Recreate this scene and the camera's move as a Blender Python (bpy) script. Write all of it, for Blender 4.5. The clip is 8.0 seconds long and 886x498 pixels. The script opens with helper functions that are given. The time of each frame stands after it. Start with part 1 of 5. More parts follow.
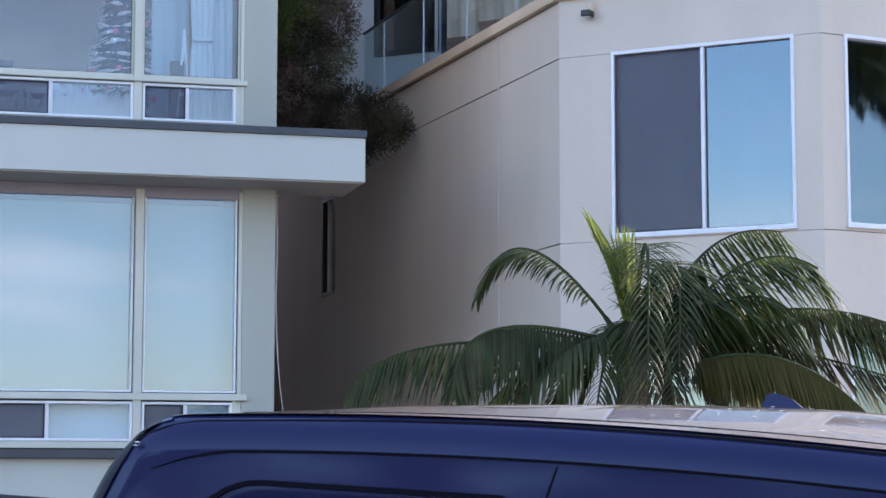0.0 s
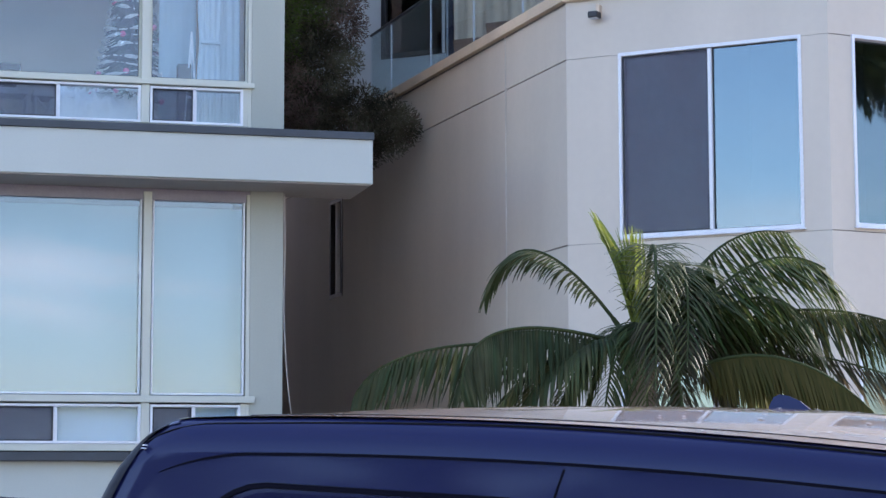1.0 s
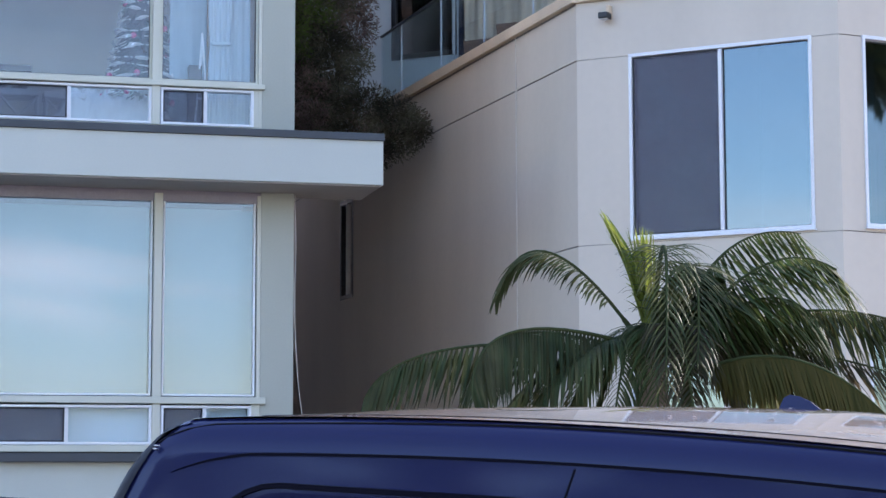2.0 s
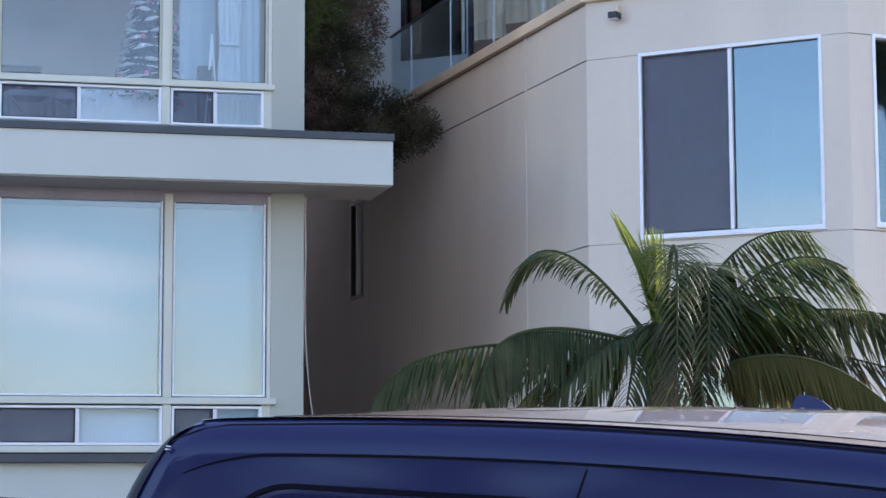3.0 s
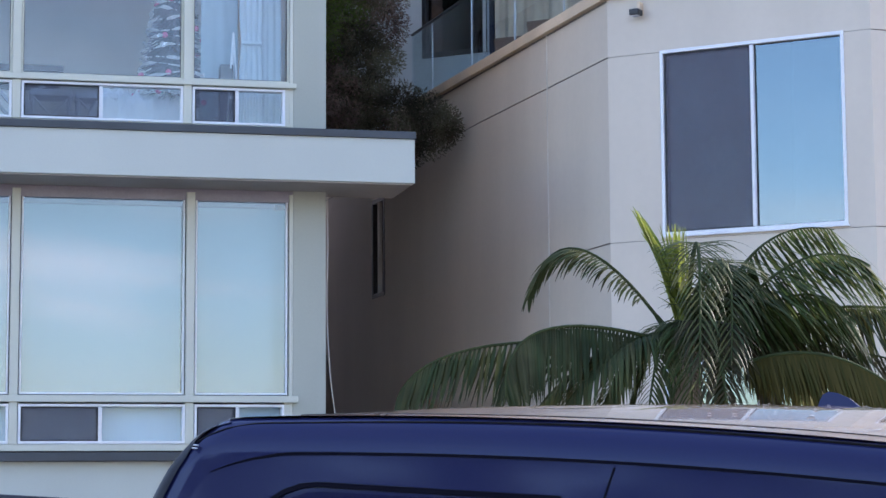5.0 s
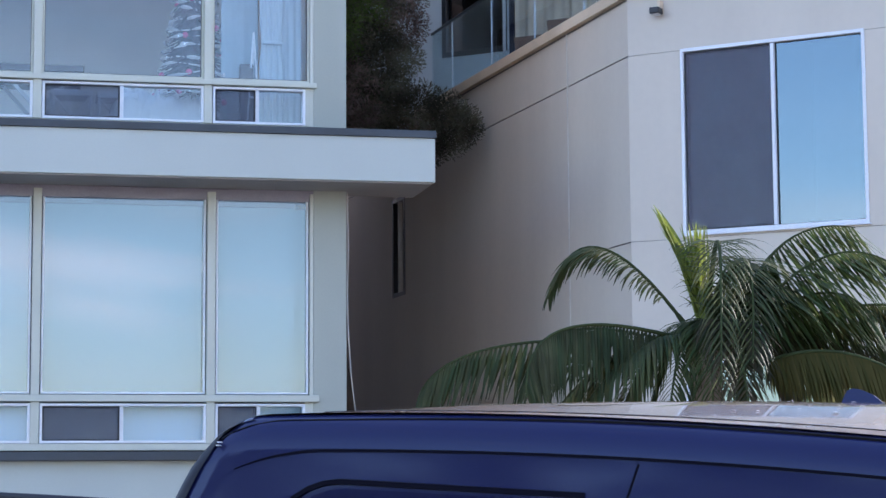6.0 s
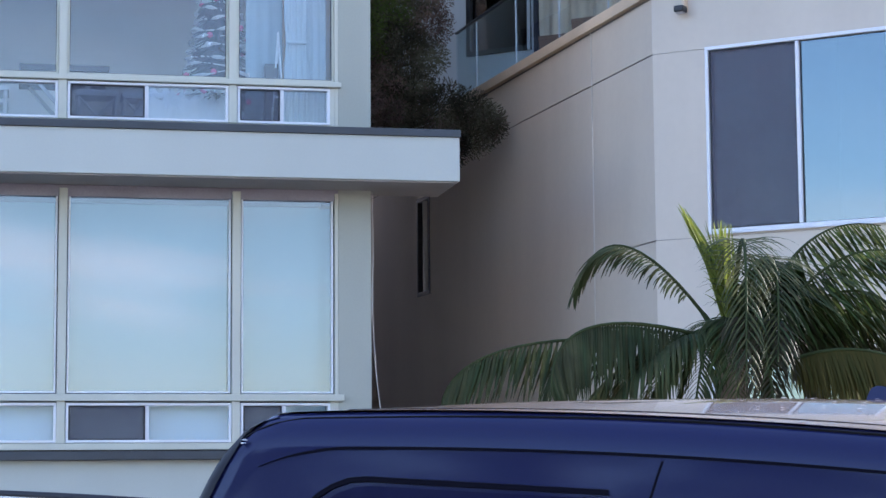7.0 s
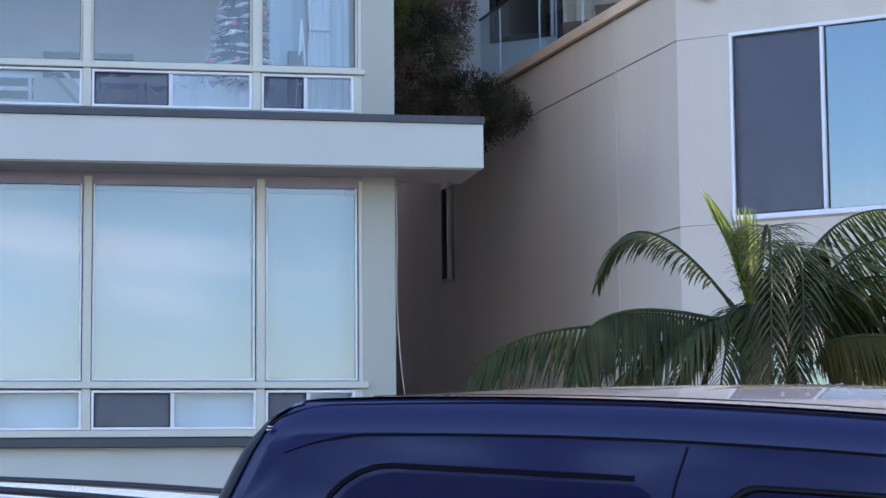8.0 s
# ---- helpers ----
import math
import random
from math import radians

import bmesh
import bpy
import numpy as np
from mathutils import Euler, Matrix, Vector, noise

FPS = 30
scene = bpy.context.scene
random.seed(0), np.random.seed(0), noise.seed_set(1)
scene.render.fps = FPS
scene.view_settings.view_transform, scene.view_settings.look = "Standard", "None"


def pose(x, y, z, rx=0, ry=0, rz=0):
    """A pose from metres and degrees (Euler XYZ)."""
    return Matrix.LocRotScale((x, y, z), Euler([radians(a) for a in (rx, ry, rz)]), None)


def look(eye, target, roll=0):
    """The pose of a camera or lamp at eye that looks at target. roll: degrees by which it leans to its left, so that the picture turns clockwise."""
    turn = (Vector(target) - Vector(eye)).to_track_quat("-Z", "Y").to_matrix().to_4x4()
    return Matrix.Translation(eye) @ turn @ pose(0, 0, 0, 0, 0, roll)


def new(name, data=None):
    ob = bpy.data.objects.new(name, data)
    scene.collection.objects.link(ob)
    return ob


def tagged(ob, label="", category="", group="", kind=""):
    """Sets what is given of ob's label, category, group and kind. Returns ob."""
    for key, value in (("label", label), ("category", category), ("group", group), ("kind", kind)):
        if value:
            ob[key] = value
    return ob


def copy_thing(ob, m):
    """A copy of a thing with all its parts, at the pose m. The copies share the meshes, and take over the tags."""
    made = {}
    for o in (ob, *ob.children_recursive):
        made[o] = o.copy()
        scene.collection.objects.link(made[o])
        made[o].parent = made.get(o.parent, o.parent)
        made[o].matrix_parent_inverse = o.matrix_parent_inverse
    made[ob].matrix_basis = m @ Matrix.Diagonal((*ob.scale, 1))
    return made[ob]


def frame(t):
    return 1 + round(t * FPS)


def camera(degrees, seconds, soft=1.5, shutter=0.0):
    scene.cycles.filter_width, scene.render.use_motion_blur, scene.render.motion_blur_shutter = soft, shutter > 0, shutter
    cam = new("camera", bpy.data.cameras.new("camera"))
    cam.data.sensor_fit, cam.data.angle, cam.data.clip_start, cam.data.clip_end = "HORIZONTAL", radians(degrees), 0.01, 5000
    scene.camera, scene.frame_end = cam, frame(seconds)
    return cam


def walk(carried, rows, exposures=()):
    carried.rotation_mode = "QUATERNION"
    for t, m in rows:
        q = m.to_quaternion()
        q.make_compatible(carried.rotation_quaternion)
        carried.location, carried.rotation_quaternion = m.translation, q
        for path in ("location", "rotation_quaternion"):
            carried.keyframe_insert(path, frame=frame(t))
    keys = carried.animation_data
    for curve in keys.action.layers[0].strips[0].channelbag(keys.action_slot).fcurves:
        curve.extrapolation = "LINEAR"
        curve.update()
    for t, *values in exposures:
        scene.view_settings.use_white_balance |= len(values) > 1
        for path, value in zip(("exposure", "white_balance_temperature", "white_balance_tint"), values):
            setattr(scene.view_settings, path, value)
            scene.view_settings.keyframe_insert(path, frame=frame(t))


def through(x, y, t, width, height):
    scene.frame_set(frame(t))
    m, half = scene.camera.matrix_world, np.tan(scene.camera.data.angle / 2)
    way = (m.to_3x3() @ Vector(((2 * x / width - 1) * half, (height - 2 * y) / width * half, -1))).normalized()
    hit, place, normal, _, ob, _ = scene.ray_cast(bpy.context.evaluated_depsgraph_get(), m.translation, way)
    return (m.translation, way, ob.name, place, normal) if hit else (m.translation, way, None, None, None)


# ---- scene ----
# camera: hand-held telephoto that pans slowly to the left while the body sways by about two centimetres
cam = camera(24.0, 8.0, soft=1.5)
ROWS = [  # seconds, eye, yaw to the left, pitch up, lean
    (0.0, 0.0155, 0.0065, 1.6749, -2.253, 6.492, 0.024),
    (0.5, 0.0168, 0.0069, 1.6751, -2.156, 6.517, -0.003),
    (1.0, 0.0177, 0.0048, 1.6759, -2.033, 6.537, -0.121),
    (1.5, 0.0174, -0.0023, 1.6745, -1.893, 6.564, -0.106),
    (3.0, 0.0144, -0.0018, 1.6751, -1.473, 6.565, -0.237),
    (3.5, 0.0118, 0.0003, 1.6766, -1.345, 6.552, -0.200),
    (4.0, 0.0102, 0.0008, 1.6779, -1.211, 6.530, -0.250),
    (4.5, 0.0085, 0.0004, 1.6773, -1.079, 6.518, -0.291),
    (6.0, 0.0006, 0.0014, 1.6719, -0.343, 6.500, -0.380),
    (6.5, 0.0000, 0.0000, 1.6700, 0.000, 6.500, -0.400),
    (7.0, 0.0026, -0.0041, 1.6689, 0.348, 6.485, -0.435),
    (7.5, 0.0021, -0.0108, 1.6682, 0.694, 6.452, -0.470),
    (8.0, 0.0015, -0.0054, 1.6680, 1.012, 6.132, -0.505),
]


def aim(x, y, z, yaw, pitch, lean):
    a, b = radians(yaw), radians(pitch)
    return look((x, y, z), (x - math.sin(a) * math.cos(b), y + math.cos(a) * math.cos(b), z + math.sin(b)), lean)


walk(cam, [(t, aim(*row)) for t, *row in ROWS], exposures=[(0.0, 2.17, 6080, 23.4), (4.5, 2.20, 6160, 23.4), (6.0, 2.17, 5900, 22.8), (8.0, 2.17, 5940, 22.8)])

# world, sun
SUN_AZ, SUN_EL = 55.0, 21.0  # degrees to the right of the view, above the horizon
world = bpy.data.worlds.new("sky")
scene.world = world
world.use_nodes = True
wt = world.node_tree
wt.nodes.clear()
w_out = wt.nodes.new("ShaderNodeOutputWorld")
w_bg = wt.nodes.new("ShaderNodeBackground")
w_sky = wt.nodes.new("ShaderNodeTexSky")
w_sky.sky_type = "NISHITA"
w_sky.sun_disc = False
w_sky.sun_elevation, w_sky.sun_rotation = radians(SUN_EL), radians(SUN_AZ)
w_sky.air_density, w_sky.dust_density, w_sky.ozone_density = 1.0, 0.45, 1.8
# thin streaky clouds low over the horizon
w_co = wt.nodes.new("ShaderNodeTexCoord")
w_map = wt.nodes.new("ShaderNodeMapping")
w_map.inputs["Scale"].default_value = (7.0, 7.0, 26.0)
w_map.inputs["Rotation"].default_value = (0.0, radians(-36), 0.0)
w_str = wt.nodes.new("ShaderNodeMapping")
w_str.inputs["Scale"].default_value = (0.5, 1.0, 1.0)
w_str.inputs["Location"].default_value = (0.29, 0.0, -0.39)
w_noise = wt.nodes.new("ShaderNodeTexNoise")
w_noise.inputs["Scale"].default_value = 1.3
w_noise.inputs["Detail"].default_value = 6.0
w_noise.inputs["Roughness"].default_value = 0.55
w_noise.inputs["Distortion"].default_value = 0.35
w_ramp = wt.nodes.new("ShaderNodeValToRGB")
w_ramp.color_ramp.elements[0].position, w_ramp.color_ramp.elements[0].color = 0.435, (0, 0, 0, 1)
w_ramp.color_ramp.elements[1].position, w_ramp.color_ramp.elements[1].color = 0.74, (0.66, 0.66, 0.66, 1)
w_sep = wt.nodes.new("ShaderNodeSeparateXYZ")
w_fade = wt.nodes.new("ShaderNodeMapRange")
w_fade.inputs["From Min"].default_value, w_fade.inputs["From Max"].default_value = 0.114, 0.140
w_fade.inputs["To Min"].default_value, w_fade.inputs["To Max"].default_value = 1.0, 0.10
w_low = wt.nodes.new("ShaderNodeMapRange")
w_low.inputs["From Min"].default_value, w_low.inputs["From Max"].default_value = 0.062, 0.092
w_low.inputs["To Min"].default_value, w_low.inputs["To Max"].default_value = 0.15, 1.0
w_band = wt.nodes.new("ShaderNodeMath")
w_band.operation = "MULTIPLY"
w_cover = wt.nodes.new("ShaderNodeMath")
w_cover.operation = "MULTIPLY"
w_mix = wt.nodes.new("ShaderNodeMix")
w_mix.data_type = "RGBA"
w_mix.inputs["B"].default_value = (10.2, 8.9, 8.2, 1)
wt.links.new(w_co.outputs["Generated"], w_map.inputs["Vector"])
wt.links.new(w_map.outputs["Vector"], w_str.inputs["Vector"])
wt.links.new(w_str.outputs["Vector"], w_noise.inputs["Vector"])
wt.links.new(w_noise.outputs["Fac"], w_ramp.inputs["Fac"])
wt.links.new(w_co.outputs["Generated"], w_sep.inputs["Vector"])
wt.links.new(w_sep.outputs["Z"], w_fade.inputs["Value"])
wt.links.new(w_ramp.outputs["Color"], w_cover.inputs[0])
wt.links.new(w_sep.outputs["Z"], w_low.inputs["Value"])
wt.links.new(w_fade.outputs["Result"], w_band.inputs[0])
wt.links.new(w_low.outputs["Result"], w_band.inputs[1])
wt.links.new(w_band.outputs[0], w_cover.inputs[1])
wt.links.new(w_cover.outputs[0], w_mix.inputs["Factor"])
wt.links.new(w_sky.outputs["Color"], w_mix.inputs["A"])
wt.links.new(w_mix.outputs["Result"], w_bg.inputs["Color"])
w_bg.inputs["Strength"].default_value = 0.12
wt.links.new(w_bg.outputs["Background"], w_out.inputs["Surface"])

sun_data = bpy.data.lights.new("sun", "SUN")
sun_data.energy, sun_data.angle, sun_data.color = 4.0, radians(0.5), (1.0, 0.93, 0.82)
sun = new("sun", sun_data)
az, el = radians(SUN_AZ), radians(SUN_EL)
sun.matrix_world = look((40 * math.sin(az), 40 * math.cos(az), 40), (40 * math.sin(az) - math.sin(az) * math.cos(el), 40 * math.cos(az) - math.cos(az) * math.cos(el), 40 - math.sin(el)))


# ---------------------------------------------------------------- materials
def shader(name):
    m = bpy.data.materials.new(name)
    m.use_nodes = True
    nt = m.node_tree
    return m, nt, nt.nodes["Principled BSDF"]


def surface(name, color, rough=0.6, metal=0.0, var=0.12, scale=3.0, fine=60.0, fine_var=0.06, bump=0.0, bump_scale=120.0, coat=0.0, streak=1.0, per_piece=0.0, spec=0.5, coat_rough=0.04):
    """Base colour varied at two scales in object space, with fine relief."""
    m, nt, p = shader(name)
    co = nt.nodes.new("ShaderNodeTexCoord")
    mp = nt.nodes.new("ShaderNodeMapping")
    mp.inputs["Scale"].default_value = (1, 1, 1 / streak)
    nt.links.new(co.outputs["Object"], mp.inputs["Vector"])
    big = nt.nodes.new("ShaderNodeTexNoise")
    big.inputs["Scale"].default_value, big.inputs["Detail"].default_value = scale, 5.0
    small = nt.nodes.new("ShaderNodeTexNoise")
    small.inputs["Scale"].default_value, small.inputs["Detail"].default_value = fine, 3.0
    nt.links.new(mp.outputs["Vector"], big.inputs["Vector"])
    nt.links.new(co.outputs["Object"], small.inputs["Vector"])
    r1 = nt.nodes.new("ShaderNodeMapRange")
    r1.inputs["From Min"].default_value, r1.inputs["From Max"].default_value = 0.3, 0.7
    r1.inputs["To Min"].default_value, r1.inputs["To Max"].default_value = 1 - var, 1 + var
    r2 = nt.nodes.new("ShaderNodeMapRange")
    r2.inputs["From Min"].default_value, r2.inputs["From Max"].default_value = 0.3, 0.7
    r2.inputs["To Min"].default_value, r2.inputs["To Max"].default_value = 1 - fine_var, 1 + fine_var
    nt.links.new(big.outputs["Fac"], r1.inputs["Value"])
    nt.links.new(small.outputs["Fac"], r2.inputs["Value"])
    mul = nt.nodes.new("ShaderNodeMath")
    mul.operation = "MULTIPLY"
    nt.links.new(r1.outputs["Result"], mul.inputs[0])
    nt.links.new(r2.outputs["Result"], mul.inputs[1])
    last = mul.outputs[0]
    if per_piece:
        info = nt.nodes.new("ShaderNodeObjectInfo")
        r3 = nt.nodes.new("ShaderNodeMapRange")
        r3.inputs["To Min"].default_value, r3.inputs["To Max"].default_value = 1 - per_piece, 1 + per_piece
        nt.links.new(info.outputs["Random"], r3.inputs["Value"])
        m3 = nt.nodes.new("ShaderNodeMath")
        m3.operation = "MULTIPLY"
        nt.links.new(last, m3.inputs[0])
        nt.links.new(r3.outputs["Result"], m3.inputs[1])
        last = m3.outputs[0]
    tint = nt.nodes.new("ShaderNodeVectorMath")
    tint.operation = "SCALE"
    tint.inputs[0].default_value = color
    nt.links.new(last, tint.inputs["Scale"])
    nt.links.new(tint.outputs["Vector"], p.inputs["Base Color"])
    rr = nt.nodes.new("ShaderNodeMapRange")
    rr.inputs["To Min"].default_value, rr.inputs["To Max"].default_value = max(0.02, rough - 0.08), min(1.0, rough + 0.08)
    nt.links.new(big.outputs["Fac"], rr.inputs["Value"])
    nt.links.new(rr.outputs["Result"], p.inputs["Roughness"])
    p.inputs["Metallic"].default_value = metal
    p.inputs["Specular IOR Level"].default_value = spec
    p.inputs["Coat Weight"].default_value = coat
    p.inputs["Coat Roughness"].default_value = coat_rough
    if bump:
        grain = nt.nodes.new("ShaderNodeTexNoise")
        grain.inputs["Scale"].default_value, grain.inputs["Detail"].default_value = bump_scale, 4.0
        nt.links.new(co.outputs["Object"], grain.inputs["Vector"])
        bp = nt.nodes.new("ShaderNodeBump")
        bp.inputs["Strength"].default_value, bp.inputs["Distance"].default_value = bump, 0.004
        nt.links.new(grain.outputs["Fac"], bp.inputs["Height"])
        nt.links.new(bp.outputs["Normal"], p.inputs["Normal"])
    return m


def glass(name, tint=(0.93, 0.97, 0.98), r0=0.07, wave=0.05, sheen=(1, 1, 1)):
    """Window glass: clear, with the gloss of both its faces and a slight waviness."""
    m, nt, p = shader(name)
    nt.nodes.remove(p)
    out = nt.nodes["Material Output"]
    clear = nt.nodes.new("ShaderNodeBsdfTransparent")
    clear.inputs["Color"].default_value = (*tint, 1)
    gloss = nt.nodes.new("ShaderNodeBsdfGlossy")
    gloss.inputs["Roughness"].default_value = 0.015
    gloss.inputs["Color"].default_value = (*sheen, 1)
    lw = nt.nodes.new("ShaderNodeLayerWeight")
    lw.inputs["Blend"].default_value = 0.5
    pw = nt.nodes.new("ShaderNodeMath")
    pw.operation = "POWER"
    pw.inputs[1].default_value = 5.0
    nt.links.new(lw.outputs["Facing"], pw.inputs[0])
    ma = nt.nodes.new("ShaderNodeMath")
    ma.operation = "MULTIPLY_ADD"
    ma.inputs[1].default_value, ma.inputs[2].default_value = 1.0 - r0, r0
    nt.links.new(pw.outputs[0], ma.inputs[0])
    co = nt.nodes.new("ShaderNodeTexCoord")
    ns = nt.nodes.new("ShaderNodeTexNoise")
    ns.inputs["Scale"].default_value = 1.1
    nt.links.new(co.outputs["Object"], ns.inputs["Vector"])
    bp = nt.nodes.new("ShaderNodeBump")
    bp.inputs["Strength"].default_value, bp.inputs["Distance"].default_value = wave, 0.02
    nt.links.new(ns.outputs["Fac"], bp.inputs["Height"])
    nt.links.new(bp.outputs["Normal"], gloss.inputs["Normal"])
    mix = nt.nodes.new("ShaderNodeMixShader")
    nt.links.new(ma.outputs[0], mix.inputs["Fac"])
    nt.links.new(clear.outputs["BSDF"], mix.inputs[1])
    nt.links.new(gloss.outputs["BSDF"], mix.inputs[2])
    nt.links.new(mix.outputs["Shader"], out.inputs["Surface"])
    return m


def mesh_screen(name, color, cover):
    """Woven insect screen: dull threads that cover part of what lies behind."""
    m, nt, p = shader(name)
    p.inputs["Base Color"].default_value = (*color, 1)
    p.inputs["Roughness"].default_value = 0.8
    clear = nt.nodes.new("ShaderNodeBsdfTransparent")
    co = nt.nodes.new("ShaderNodeTexCoord")
    ns = nt.nodes.new("ShaderNodeTexNoise")
    ns.inputs["Scale"].default_value, ns.inputs["Detail"].default_value = 2.5, 4.0
    nt.links.new(co.outputs["Object"], ns.inputs["Vector"])
    r = nt.nodes.new("ShaderNodeMapRange")
    r.inputs["From Min"].default_value, r.inputs["From Max"].default_value = 0.3, 0.7
    r.inputs["To Min"].default_value, r.inputs["To Max"].default_value = cover - 0.05, cover + 0.05
    nt.links.new(ns.outputs["Fac"], r.inputs["Value"])
    mix = nt.nodes.new("ShaderNodeMixShader")
    nt.links.new(r.outputs["Result"], mix.inputs["Fac"])
    nt.links.new(clear.outputs["BSDF"], mix.inputs[1])
    nt.links.new(p.outputs["BSDF"], mix.inputs[2])
    nt.links.new(mix.outputs["Shader"], nt.nodes["Material Output"].inputs["Surface"])
    return m


def leafy(name, color, color2, rough=0.5, through=0.35, blotch=0.0):
    """Leaf: two greens by island, some light passes through."""
    m, nt, p = shader(name)
    geo = nt.nodes.new("ShaderNodeNewGeometry")
    ramp = nt.nodes.new("ShaderNodeMix")
    ramp.data_type = "RGBA"
    ramp.inputs["A"].default_value, ramp.inputs["B"].default_value = (*color, 1), (*color2, 1)
    nt.links.new(geo.outputs["Random Per Island"], ramp.inputs["Factor"])
    co = nt.nodes.new("ShaderNodeTexCoord")
    ns = nt.nodes.new("ShaderNodeTexNoise")
    ns.inputs["Scale"].default_value, ns.inputs["Detail"].default_value = 3.2, 2.0
    nt.links.new(co.outputs["Object"], ns.inputs["Vector"])
    mr = nt.nodes.new("ShaderNodeMapRange")
    mr.inputs["From Min"].default_value, mr.inputs["From Max"].default_value = 0.35, 0.65
    mr.inputs["To Min"].default_value, mr.inputs["To Max"].default_value = 1.0 - blotch, 1.0 + blotch
    nt.links.new(ns.outputs["Fac"], mr.inputs["Value"])
    tone = nt.nodes.new("ShaderNodeVectorMath")
    tone.operation = "SCALE"
    nt.links.new(ramp.outputs["Result"], tone.inputs[0])
    nt.links.new(mr.outputs["Result"], tone.inputs["Scale"])
    nt.links.new(tone.outputs["Vector"], p.inputs["Base Color"])
    p.inputs["Roughness"].default_value = rough
    p.inputs["Specular IOR Level"].default_value = 0.13
    tr = nt.nodes.new("ShaderNodeBsdfTranslucent")
    nt.links.new(tone.outputs["Vector"], tr.inputs["Color"])
    mix = nt.nodes.new("ShaderNodeMixShader")
    mix.inputs["Fac"].default_value = through
    nt.links.new(p.outputs["BSDF"], mix.inputs[1])
    nt.links.new(tr.outputs["BSDF"], mix.inputs[2])
    nt.links.new(mix.outputs["Shader"], nt.nodes["Material Output"].inputs["Surface"])
    return m


